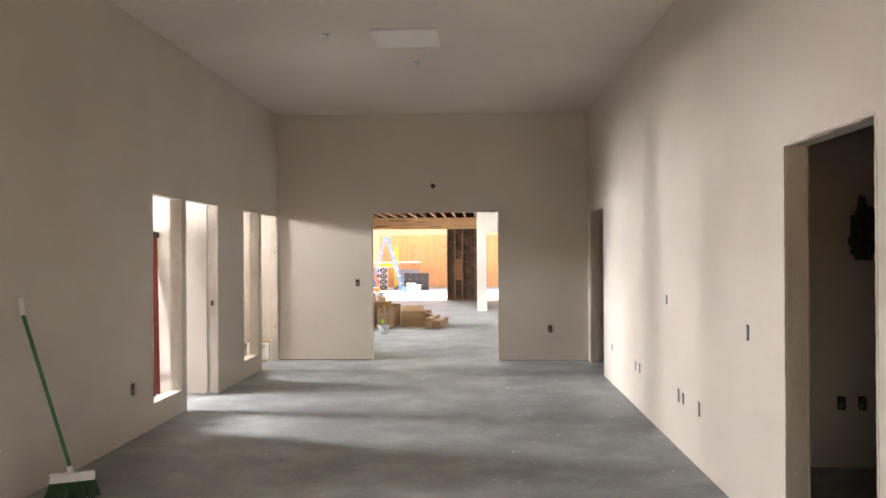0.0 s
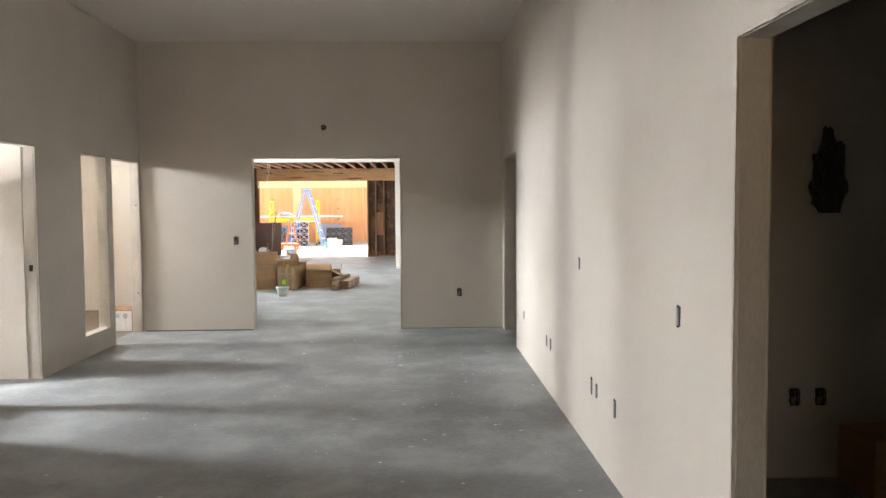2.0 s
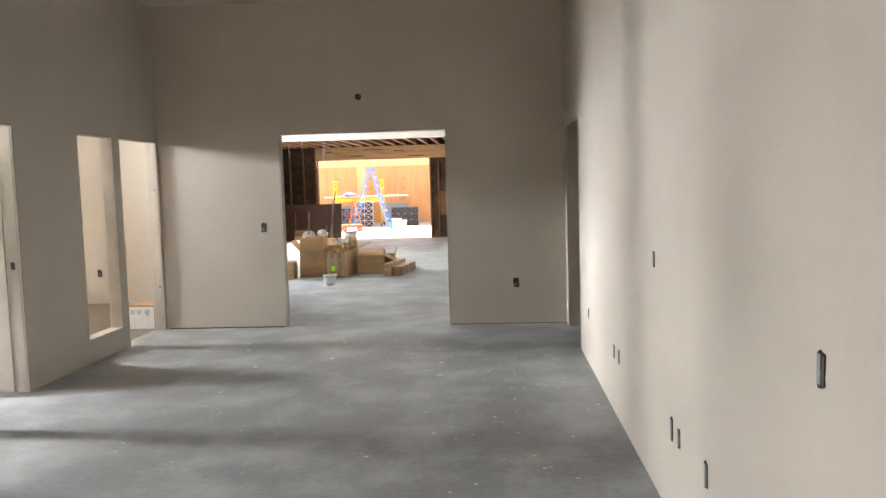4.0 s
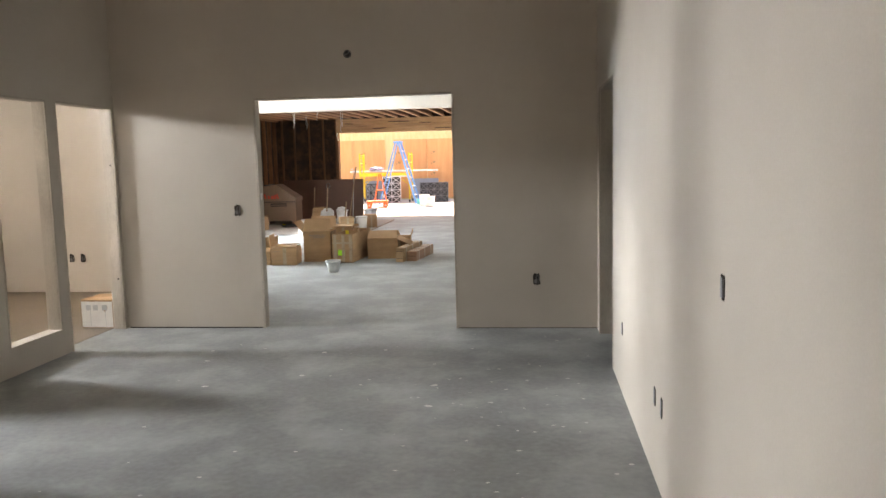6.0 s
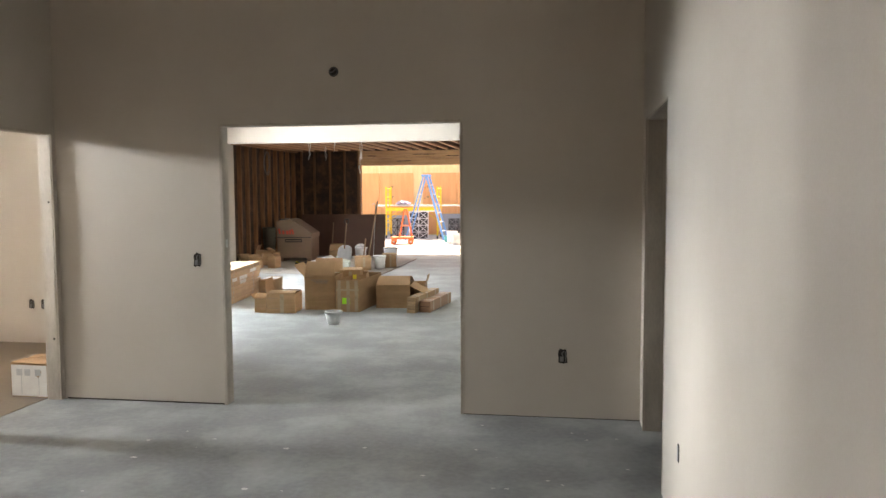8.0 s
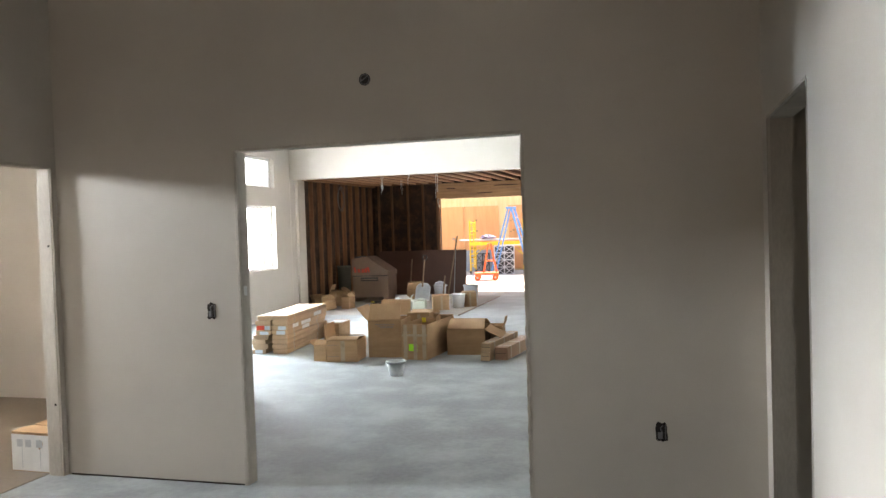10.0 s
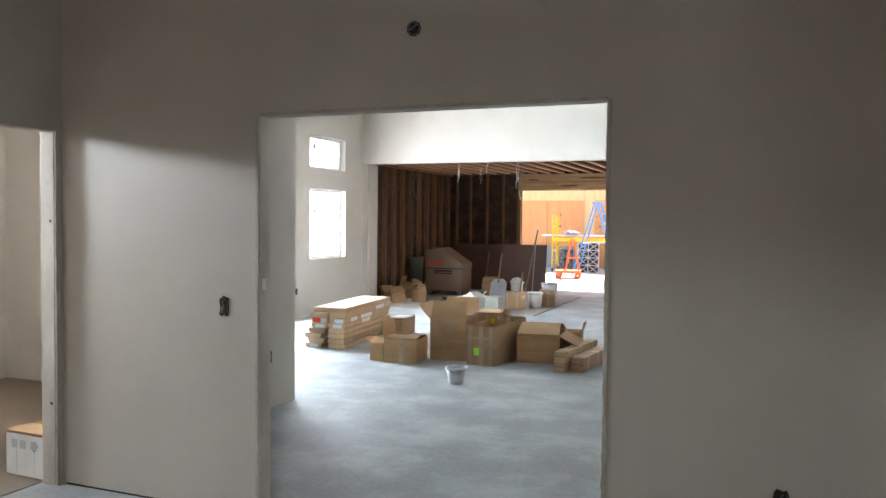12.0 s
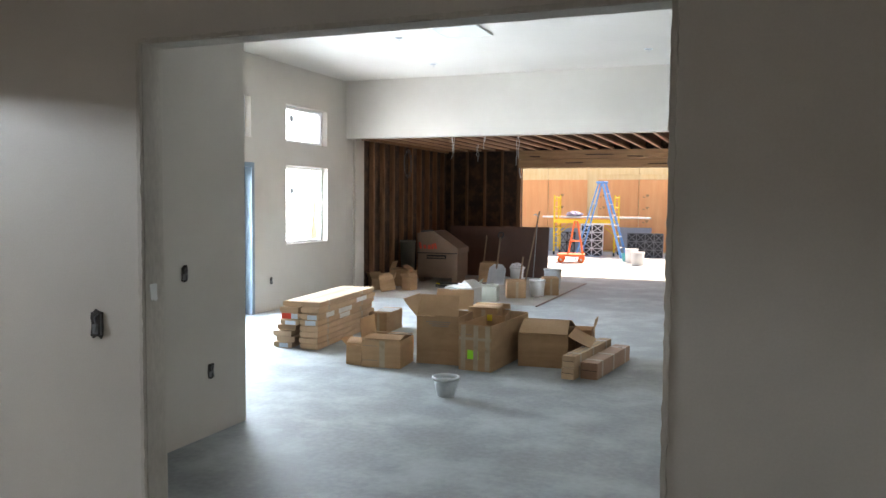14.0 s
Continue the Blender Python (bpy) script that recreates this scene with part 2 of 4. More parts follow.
def prism(points, x0, x1):
    """A solid with a (y, z) outline, from x0 to x1."""
    bm = bmesh.new()
    a = [bm.verts.new((x0, y, z)) for y, z in points]
    b = [bm.verts.new((x1, y, z)) for y, z in points]
    bm.faces.new(a), bm.faces.new(b[::-1])
    for k in range(len(points)):
        bm.faces.new((a[k], b[k], b[(k + 1) % len(points)], a[(k + 1) % len(points)]))
    return bm


def box_prism(points, y0, y1):
    """A solid with an (x, z) outline, from y0 to y1."""
    bm = prism([(-x, z) for x, z in points], y0, y1)
    bmesh.ops.transform(bm, matrix=Matrix.Rotation(radians(90), 4, "Z"), verts=bm.verts[:])
    return bm


def ragged_plate(w, h, depth, seed):
    random.seed(seed)
    bm = bmesh.new()
    n = 18
    outline = []
    for k in range(n):
        a = 2 * math.pi * k / n
        c, s = math.cos(a), math.sin(a)
        r = 1 / max(abs(c), abs(s)) * random.uniform(0.86, 1.10)
        outline.append((c * r * w / 2, s * r * h / 2))
    lo = [bm.verts.new((x, 0, z)) for x, z in outline]
    hi = [bm.verts.new((x, -depth, z)) for x, z in outline]
    bm.faces.new(hi), bm.faces.new(lo[::-1])
    for k in range(n):
        bm.faces.new((lo[k], lo[(k + 1) % n], hi[(k + 1) % n], hi[k]))
    return bm


def tube_path(points, r, sides=6):
    bm = bmesh.new()
    for a, b in zip(points, points[1:]):
        rod(bm, a, b, r, sides)
    return bm


def mesh_of(name, bm, mat, smooth=False):
    bmesh.ops.recalc_face_normals(bm, faces=bm.faces[:])
    me = bpy.data.meshes.new(name)
    bm.to_mesh(me)
    bm.free()
    me.materials.append(mat)
    if smooth:
        for p in me.polygons:
            p.use_smooth = True
    return me


def part(name, bm, mat, parent, label="", smooth=False, m=None):
    ob = new(name, mesh_of(name, bm, mat, smooth))
    ob.parent = parent
    if m is not None:
        ob.matrix_basis = m
    return tagged(ob, label)


def thing(name, m, label, category, group="", kind=""):
    ob = new(name)
    ob.empty_display_size = 0.1
    ob.matrix_basis = m
    return tagged(ob, label, category, group, kind)


def setting(name, bm, mat, label, category):
    return tagged(new(name, mesh_of(name, bm, mat)), label, category, kind="structure")


def wall_mesh(axis, c0, c1, a0, a1, z0, z1, holes=()):
    """A wall from c0 to c1 in thickness and a0 to a1 in length ('x': runs along x), with holes (a0, a1, z0, z1) through it."""
    av = sorted({a0, a1, *[v for h in holes for v in h[:2] if a0 < v < a1]})
    zv = sorted({z0, z1, *[v for h in holes for v in h[2:] if z0 < v < z1]})
    solid = {}
    for i in range(len(av) - 1):
        for k in range(len(zv) - 1):
            am, zm = (av[i] + av[i + 1]) / 2, (zv[k] + zv[k + 1]) / 2
            solid[i, k] = not any(h[0] < am < h[1] and h[2] < zm < h[3] for h in holes)
    bm = bmesh.new()

    def quad(points):
        bm.faces.new([bm.verts.new((a, c, z) if axis == "x" else (c, a, z)) for a, c, z in points])

    for (i, k), full in solid.items():
        if not full:
            continue
        a, b, lo, hi = av[i], av[i + 1], zv[k], zv[k + 1]
        for c in (c0, c1):
            quad(((a, c, lo), (b, c, lo), (b, c, hi), (a, c, hi)))
        if not solid.get((i - 1, k)):
            quad(((a, c0, lo), (a, c1, lo), (a, c1, hi), (a, c0, hi)))
        if not solid.get((i + 1, k)):
            quad(((b, c0, lo), (b, c1, lo), (b, c1, hi), (b, c0, hi)))
        if not solid.get((i, k - 1)):
            quad(((a, c0, lo), (b, c0, lo), (b, c1, lo), (a, c1, lo)))
        if not solid.get((i, k + 1)):
            quad(((a, c0, hi), (b, c0, hi), (b, c1, hi), (a, c1, hi)))
    bmesh.ops.remove_doubles(bm, verts=bm.verts[:], dist=1e-5)
    return bm


# ---- the plan ----
XL, XR, YE, ZC = -2.755, 1.52, 11.0, 3.40         # left and right wall, end wall, ceiling
T = 0.115                                         # inner wall thickness
Y_BULK, Y_BACK, Y_PLY = 20.10, 24.60, 33.30
Y_FRONT = -2.50
SIDE_0, DOOR_0 = (2.85, 3.48, 0.21, 2.0), (3.60, 4.50, -1, 2.0)
SIDE_1, DOOR_1 = (6.75, 7.40, 0.21, 2.0), (7.515, 8.44, -1, 2.0)
SIDE_2, DOOR_2 = (9.36, 9.98, 0.21, 2.0), (10.12, 10.955, -1, 2.0)
DOOR_R, DOOR_RF = (3.18, 4.07, -1, 2.0), (9.69, 10.78, -1, 2.01)
OPENING = (-1.445, 0.297, -1, 2.04)

setting("floor", box(-5.85, Y_FRONT - 0.2, -0.12, 6.2, Y_PLY + 0.1, 0.0), CONCRETE, "grey troweled concrete slab with pale dust patches", "floor")
setting("floor_left_room", box(X_EXT, 8.57, 0.0, XL - T - 0.02, 13.0, 0.004), FLOOR_BROWN, "brown concrete floor of the side room", "floor")
setting("ground", box(-400, -400, -0.30, 400, 400, -0.125), EARTH, "bare earth around the building", "ground")
setting("ceiling", box(-5.85, Y_FRONT - 0.2, ZC, 6.2, Y_BULK + 0.2, ZC + 0.2), CEILING, "primed flat drywall ceiling", "ceiling")

wall_left = setting("wall_left", wall_mesh("y", XL - T, XL, Y_FRONT, YE, 0, ZC, (SIDE_0, DOOR_0, SIDE_1, DOOR_1, SIDE_2, DOOR_2)), DRYWALL, "pale primed drywall with two doorways and sidelights", "wall")
wall_right = setting("wall_right", wall_mesh("y", XR, XR + T, Y_FRONT, YE, 0, ZC, (DOOR_R, DOOR_RF)), DRYWALL, "pale primed drywall with dark open doorways", "wall")
wall_end = setting("wall_end", wall_mesh("x", YE, YE + T, XL - T, XR + T + 1.6, 0, ZC, (OPENING,)), DRYWALL, "pale drywall end wall with a wide cased opening", "wall")
# unseen wall; its opening is made up for the warm fill lamp
setting("wall_front", wall_mesh("x", Y_FRONT - 0.2, Y_FRONT, -5.85, 6.2, 0, ZC, ((-1.55, 0.35, 0.7, 2.3),)), DRYWALL, "unseen front wall with an opening added for warm fill", "wall")
# the small window at y 11.8 is unseen, added to brighten the side room
EXT_HOLES = ((3.0, 4.5, 0.88, 2.0), (3.0, 4.5, 2.32, 2.85), (7.3, 8.2, 0.88, 2.0), (7.3, 8.2, 2.32, 2.85), (9.7, 10.55, 2.28, 2.85), (11.8, 12.3, 0.88, 1.6),
             (15.45, 17.55, 2.32, 2.85), (15.55, 17.6, -1, 2.0), (18.37, 19.51, 0.88, 2.0), (18.37, 19.5, 2.32, 2.85))
setting("wall_outside", wall_mesh("y", X_EXT - 0.2, X_EXT, Y_FRONT, 20.62, 0, ZC, EXT_HOLES), DRYWALL, "primed drywall on the outside wall with paired windows", "wall")
setting("wall_partition_1", wall_mesh("x", 8.43, 8.57, X_EXT, XL - T, 0, ZC), DRYWALL, "primed drywall partition between the side rooms", "wall")
setting("wall_partition_2", wall_mesh("x", 13.0, 13.35, X_EXT, XL - T, 0, ZC), DRYWALL, "primed drywall partition closing the side room", "wall")
setting("wall_partition_3", wall_mesh("x", 4.6, 4.74, X_EXT, XL - T, 0, ZC), DRYWALL, "primed drywall partition between the side rooms", "wall")
wall_stub = setting("wall_stub", wall_mesh("y", XL - T, XL + 0.035, YE + T, 13.35, 0, ZC), DRYWALL, "short drywall stub beside the cased opening", "wall")
# dark rooms behind the right wall
setting("wall_right_room_1", wall_mesh("x", 5.66, 5.80, XR + T, 6.2, 0, ZC), DRYWALL, "unlit drywall of the side room", "wall")
setting("wall_right_room_2", wall_mesh("x", 0.6, 0.74, XR + T, 6.2, 0, ZC), DRYWALL, "unlit drywall of the side room", "wall")
setting("wall_right_room_3", wall_mesh("y", 4.6, 4.74, 0.74, 5.66, 0, ZC), DRYWALL, "unlit drywall of the side room", "wall")
setting("wall_right_room_4", wall_mesh("y", 3.1, 3.24, 5.80, YE, 0, ZC), DRYWALL, "unlit drywall of the back corridor", "wall")
# large room behind the opening
setting("wall_far_right", wall_mesh("y", 3.3, 3.45, YE, 24.7, 0, ZC), DRYWALL, "plain drywall closing the large room", "wall")
setting("wall_bulkhead", wall_mesh("x", Y_BULK, Y_BULK + 0.22, X_EXT, 3.3, 0, ZC, ((X_EXT + 0.002, -0.01, -1, 2.5), (0.24, 1.3, -1, 1.99))), DRYWALL, "white drywall bulkhead above the unfinished bay", "wall")
setting("wall_bulkhead_return", box(X_EXT, Y_BULK + 0.22, 0, X_EXT + 0.05, 20.62, 2.5), DRYWALL, "white drywall return at the bay's edge", "wall")
setting("wall_post", box(-0.008, Y_BULK + 0.22, 0, 0.195, 20.75, 2.5), DRYWALL, "white drywall post end below the bulkhead", "wall")
setting("wall_bay_right", wall_mesh("y", 0.03, 0.17, 20.75, Y_BACK, 0, 2.82), DRYWALL, "drywall side of the unfinished bay", "wall")

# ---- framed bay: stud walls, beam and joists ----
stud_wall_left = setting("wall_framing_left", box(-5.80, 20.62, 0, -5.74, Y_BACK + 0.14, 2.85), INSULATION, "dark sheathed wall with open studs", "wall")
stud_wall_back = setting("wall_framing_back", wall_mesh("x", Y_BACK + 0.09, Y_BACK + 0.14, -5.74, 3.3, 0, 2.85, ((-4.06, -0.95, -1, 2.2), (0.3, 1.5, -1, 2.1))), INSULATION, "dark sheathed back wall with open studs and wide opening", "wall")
random.seed(4)
for k in range(10):
    y = 20.66 + 0.406 * k
    part("stud", box(-5.735, y, 0.042, -5.645, y + 0.038, 2.52, 0.003), LUMBER, stud_wall_left)
part("bottom_plate", box(-5.735, 20.64, 0.0, -5.645, Y_BACK, 0.038, 0.003), LUMBER, stud_wall_left)
part("top_plate", box(-5.735, 20.64, 2.525, -5.645, Y_BACK, 2.60, 0.003), LUMBER, stud_wall_left)
for x in (-5.60, -5.27, -4.87, -4.49, -4.145, -4.10, -0.945, -0.72, -0.48, -0.09):
    part("stud", box(x, Y_BACK, 0.042, x + 0.038, Y_BACK + 0.085, 2.19 if x > -4.12 else 2.555, 0.003), LUMBER, stud_wall_back)
for x0, x1 in ((-5.63, -4.06), (-0.95, -0.01)):
    part("bottom_plate", box(x0, Y_BACK, 0.0, x1, Y_BACK + 0.085, 0.038, 0.003), LUMBER, stud_wall_back)
part("blocking", box(-0.68, Y_BACK + 0.03, 0.62, -0.485, Y_BACK + 0.085, 1.28, 0.003), LUMBER, stud_wall_back, "pale plywood backing board between studs")
part("top_plate", box(-5.63, Y_BACK, 2.557, -4.11, Y_BACK + 0.085, 2.63, 0.003), LUMBER, stud_wall_back)
beam = thing("header_beam", pose(0, 0, 0), "long glued timber beam over the wide opening", "beam")
part("lower_beam", box(-4.10, Y_BACK - 0.055, 2.205, 0.02, Y_BACK + 0.085, 2.38, 0.004), BEAM, beam)
part("upper_beam", box(-4.10, Y_BACK - 0.045, 2.384, 0.02, Y_BACK + 0.085, 2.556, 0.004), BEAM, beam)
for x0, z0, length, tilt in ((-3.75, 2.43, 0.22, 1), (-2.45, 2.46, 0.55, 0), (-2.95, 2.30, 0.35, -1), (-1.75, 2.42, 0.30, 1), (-1.3, 2.27, 0.45, 0)):
    part("drying_check", ragged_plate(length, 0.022, 0.0015, int(length * 100)), INSULATION, beam, "dark drying crack in the timber", m=pose(x0, Y_BACK - (0.045 if z0 > 2.384 else 0.055), z0, 0, tilt, 0))
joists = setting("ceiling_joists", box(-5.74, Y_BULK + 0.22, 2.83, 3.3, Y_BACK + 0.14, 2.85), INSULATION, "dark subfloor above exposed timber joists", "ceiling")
for k in range(19):
    x = -5.58 + 0.305 * k
    if x < -0.06:
        # flange added to carry the painted light on the joist's underside
        joist = part("joist", box(x + 0.019, Y_BULK + 0.225, 2.595, x + 0.031, Y_BACK + 0.08, 2.829), WEB_SHADED, joists)
        part("flange", box(x, Y_BULK + 0.225, 2.56, x + 0.05, Y_BACK + 0.08, 2.596, 0.003), FLANGE_LIT, joist, "timber flange under the web, paled as lit from below")

# ---- yard behind the building ----
ply_wall = setting("wall_plywood", box(-9.5, Y_PLY + 0.03, 0, 5.0, Y_PLY + 0.2, 3.0), BATTEN, "sheathed wall of raw orange plywood sheets", "wall")
sheet_x = -9.4
while sheet_x < 4.0:
    part("plywood_sheet", box(sheet_x, Y_PLY, 0.05, sheet_x + 1.22, Y_PLY + 0.028, 2.21, 0.003), PLYWOOD, ply_wall)
    part("plywood_sheet", box(sheet_x, Y_PLY, 2.36, sheet_x + 1.22, Y_PLY + 0.028, 3.0, 0.003), BATTEN, ply_wall)
    sheet_x += 1.22 + (0.34 if -6 < sheet_x < -4.6 else 0.02)
random.seed(17)
for x0 in (-5.2, -3.9, -2.6, -1.3, 0.1):
    for z0 in (0.95, 1.35, 1.72):
        for k in range(random.randint(1, 4)):
            x, z = x0 + random.uniform(-0.35, 0.35), z0 + random.uniform(-0.06, 0.06)
            part("patch_plug", ragged_plate(random.uniform(0.05, 0.10), random.uniform(0.03, 0.05), 0.002, 200 + k), BEAM, ply_wall, "small brown knot patch", m=pose(x, Y_PLY, z))
setting("pavement_yard", box(-12, 24.8, -0.12, 6.5, Y_PLY + 0.1, 0.004), APRON, "concrete apron, paled to bounce more sun", "pavement")
setting("wall_yard_right", box(5.0, 24.74, 0, 5.2, Y_PLY + 0.2, 3.0), STUCCO, "plain stucco yard wall", "wall")
# out of view; added so its shadow keeps sun off the bay floor
setting("roof_eave", box(-6.6, 24.74, 2.86, 6.2, 27.1, 3.0), STUCCO, "unseen eave added to stop the sun at the opening", "roof")
setting("roof", box(-6.1, -3.0, 3.62, 6.4, 24.8, 3.75), STUCCO, "flat roof deck", "roof")
setting("wall_outside_bay", box(-5.85, 20.64, 0, -5.81, 24.74, 3.6), STUCCO, "plain stucco outside wall", "wall")
setting("wall_parapet", box(-5.85, 24.745, 2.86, 6.2, 24.8, 3.6), STUCCO, "plain stucco band over the back wall", "wall")


# ---- ragged drywall edges round the openings ----
def ragged_strip(a, b, width, depth, across, normal, seed):
    """A thin strip of joint compound from a to b with an uneven edge."""
    random.seed(seed)
    a, b, across, normal = Vector(a), Vector(b), Vector(across), Vector(normal)
    n = max(6, int((b - a).length / 0.022))
    bm = bmesh.new()
    rows = []
    for k in range(n + 1):
        p = a.lerp(b, k / n)
        w = width * random.uniform(0.7, 1.1)
        lip = -random.uniform(0.0, 0.006)
        rows.append([bm.verts.new(p + across * lip), bm.verts.new(p + across * w), bm.verts.new(p + across * w * 0.8 + normal * depth), bm.verts.new(p + across * lip + normal * depth)])
    for r, s in zip(rows, rows[1:]):
        for i in range(4):
            bm.faces.new((r[i], r[(i + 1) % 4], s[(i + 1) % 4], s[i]))
    bm.faces.new(rows[0]), bm.faces.new(rows[-1][::-1])
    return bm


def edge_beads(wall, axis, c, out, hole, seed):
    """Compound strips on the face at c (facing out) round a hole."""
    a0, a1, z0, z1 = hole
    z0 = max(z0, 0.0)

    def at(a, z):
        return (a, c, z) if axis == "x" else (c, a, z)

    normal = (0, out, 0) if axis == "x" else (out, 0, 0)
    along = (1, 0, 0) if axis == "x" else (0, 1, 0)
    back = tuple(-v for v in along)
    part("corner_bead", ragged_strip(at(a0, z0), at(a0, z1), 0.016, 0.003, back, normal, seed), JAMB, wall)
    part("corner_bead", ragged_strip(at(a1, z0), at(a1, z1), 0.016, 0.003, along, normal, seed + 1), JAMB, wall)
    part("corner_bead", ragged_strip(at(a0, z1), at(a1, z1), 0.014, 0.003, (0, 0, 1), normal, seed + 2), JAMB, wall)


def jamb_liner(wall, axis, c0, c1, hole):
    """Rough board on the inner faces of a hole."""
    a0, a1, z0, z1 = hole
    z0 = max(z0, 0.0)
    e, p = 0.004, 0.012
    for lo, hi in ((a0, a0 + e), (a1 - e, a1)):
        b = (lo, c0 + p, z0, hi, c1 - p, z1 - e) if axis == "x" else (c0 + p, lo, z0, c1 - p, hi, z1 - e)
        part("jamb", box(*b), JAMB, wall)
    b = (a0, c0 + p, z1 - e, a1, c1 - p, z1 - 0.0005) if axis == "x" else (c0 + p, a0, z1 - e, c1 - p, a1, z1 - 0.0005)
    part("head_jamb", box(*b), JAMB, wall)


part("base_gap", box(XL + 0.02, YE - 0.0015, 0.0005, OPENING[0] - 0.02, YE - 0.0004, 0.011), CAVITY, wall_end, "dark gap under the drywall")
part("base_gap", box(OPENING[1] + 0.02, YE - 0.0015, 0.0005, XR, YE - 0.0004, 0.005), CAVITY, wall_end, "dark gap under the drywall")
part("strike_cut", box(XL - 0.075, DOOR_1[1] - 0.0075, 0.93, XL - 0.045, DOOR_1[1] - 0.0035, 0.985), CAVITY, wall_left, "dark cut in the jamb")
for z in (0.46, 1.49):
    part("nail_hole", box(XL - 0.045, DOOR_2[1] - 0.0065, z, XL - 0.032, DOOR_2[1] - 0.0035, z + 0.014), CAVITY, wall_left, "dark nail hole in the jamb")
part("filler_smear", ragged_plate(0.035, 0.06, 0.002, 90), PAPER, wall_end, "smear of white filler on the jamb", m=pose(OPENING[0] + 0.0042, YE + 0.05, 1.19, 0, 0, 90))
edge_beads(wall_end, "x", YE, -1, OPENING, 10)
jamb_liner(wall_end, "x", YE, YE + T, OPENING)
for wall, c, out, c0, c1, hole, seed in (
    (wall_left, XL, 1, XL - T, XL, SIDE_1, 20), (wall_left, XL, 1, XL - T, XL, DOOR_1, 24), (wall_left, XL, 1, XL - T, XL, SIDE_2, 28), (wall_left, XL, 1, XL - T, XL, DOOR_2, 32),
    (wall_right, XR, -1, XR, XR + T, DOOR_R, 36), (wall_right, XR, -1, XR, XR + T, DOOR_RF, 40),
):
    edge_beads(wall, "y", c, out, hole, seed)
    jamb_liner(wall, "y", c0, c1, hole)


# ---- windows and outside door ----
def window(y0, y1, z0, z1, number, sticker=True):
    w = thing("window_%d" % number, pose(X_EXT - 0.12, (y0 + y1) / 2, z0), "white vinyl window with a fixed pane, sticker left on", "window", kind="structure")
    hw, h, f = (y1 - y0) / 2, z1 - z0, 0.045
    part("window_frame", box(-0.03, -hw, 0, 0.03, -hw + f, h, 0.004), VINYL, w)
    part("window_frame", box(-0.03, hw - f, 0, 0.03, hw, h, 0.004), VINYL, w)
    part("window_frame", box(-0.03, -hw + f, 0, 0.03, hw - f, f, 0.004), VINYL, w)
    part("window_frame", box(-0.03, -hw + f, h - f, 0.03, hw - f, h, 0.004), VINYL, w)
    pane = part("pane", box(-0.004, -hw + f, f, 0.004, hw - f, h - f), GLASS, w)
    pane.visible_shadow = False
    if sticker:
        part("sticker", lathe(((0.0, 0.0), (0.05, 0.0), (0.05, 0.002), (0.0, 0.002)), 16), PALE_BLUE, w, "round pale blue maker's sticker", m=pose(0.006, -hw * 0.45, h * 0.68, 0, 90, 0))
    part("window_sill", box(0.032, -hw, 0.0005, 0.118, hw, 0.006), JAMB, w)
    return w


for number, (y0, y1, z0, z1) in enumerate((h for h in EXT_HOLES if h[2] > 0), 1):
    window(y0, y1, z0, z1, number, sticker=y0 > 18)

door = thing("door_1", pose(X_EXT, 17.6, 0), "blue-grey steel frame with glazed double outside doors", "door", kind="structure")
part("door_frame", box(-0.16, -0.06, 0, 0.015, 0.0, 2.0, 0.004), DOOR_STEEL, door)
part("door_frame", box(-0.16, -2.05, 0, 0.015, -1.99, 2.0, 0.004), DOOR_STEEL, door)
part("door_head", box(-0.16, -1.99, 1.94, 0.015, -0.06, 2.0, 0.004), DOOR_STEEL, door)
for y0 in (-1.985, -1.02):
    leaf = part("door_leaf", wall_mesh("y", -0.13, -0.09, y0, y0 + 0.955, 0.01, 1.935, ((y0 + 0.11, y0 + 0.845, 0.2, 1.8),)), DOOR_STEEL, door)
    glazing = part("pane", box(-0.115, y0 + 0.11, 0.2, -0.107, y0 + 0.845, 1.8), GLASS, leaf)
    glazing.visible_shadow = False
    part("handle", bar((-0.06, y0 + 0.05 if y0 > -1.5 else y0 + 0.90, 0.85), (-0.06, y0 + 0.05 if y0 > -1.5 else y0 + 0.90, 1.15), 0.011), STEEL, leaf)


# ---- electrical boxes, grilles ----
def electrical_box(x, y, z, rz, seed, w=0.058, h=0.098, wires=True, lit_side=False):
    """An open device box; its face looks along -y before the turn."""
    e = thing("electrical_box", pose(x, y, z, 0, 0, rz), "open dark electrical box in a rough drywall cut-out", "electrical box", "open electrical boxes")
    # near-black plate paints the shade inside the cut-out; the wall is whole
    part("cut_out", ragged_plate(w, h, 0.003, seed), CAVITY, e)
    part("box_side", box(w * 0.30, -0.005, -h * 0.40, w * 0.40, -0.0005, h * 0.36), BLUE_BOX, e)
    # light on the far inner side is painted as a paler grey plate
    if lit_side:
        part("box_side", box(-w * 0.42, -0.0050, -h * 0.42, -w * 0.02, -0.0032, h * 0.40), GREY_SHEET, e, "inner side of the box, painted paler as lit")
    part("device", box(-w * 0.34, -0.0045, -h * 0.38, w * 0.10, -0.0008, -h * 0.02, 0.001), BLUE_BOX, e)
    if wires:
        part("wire", tube_path([(-0.01, -0.003, -0.03), (0.004, -0.010, -0.005), (-0.006, -0.008, 0.02), (0.008, -0.004, 0.035)], 0.003), BLUE_BOX, e)
    return e


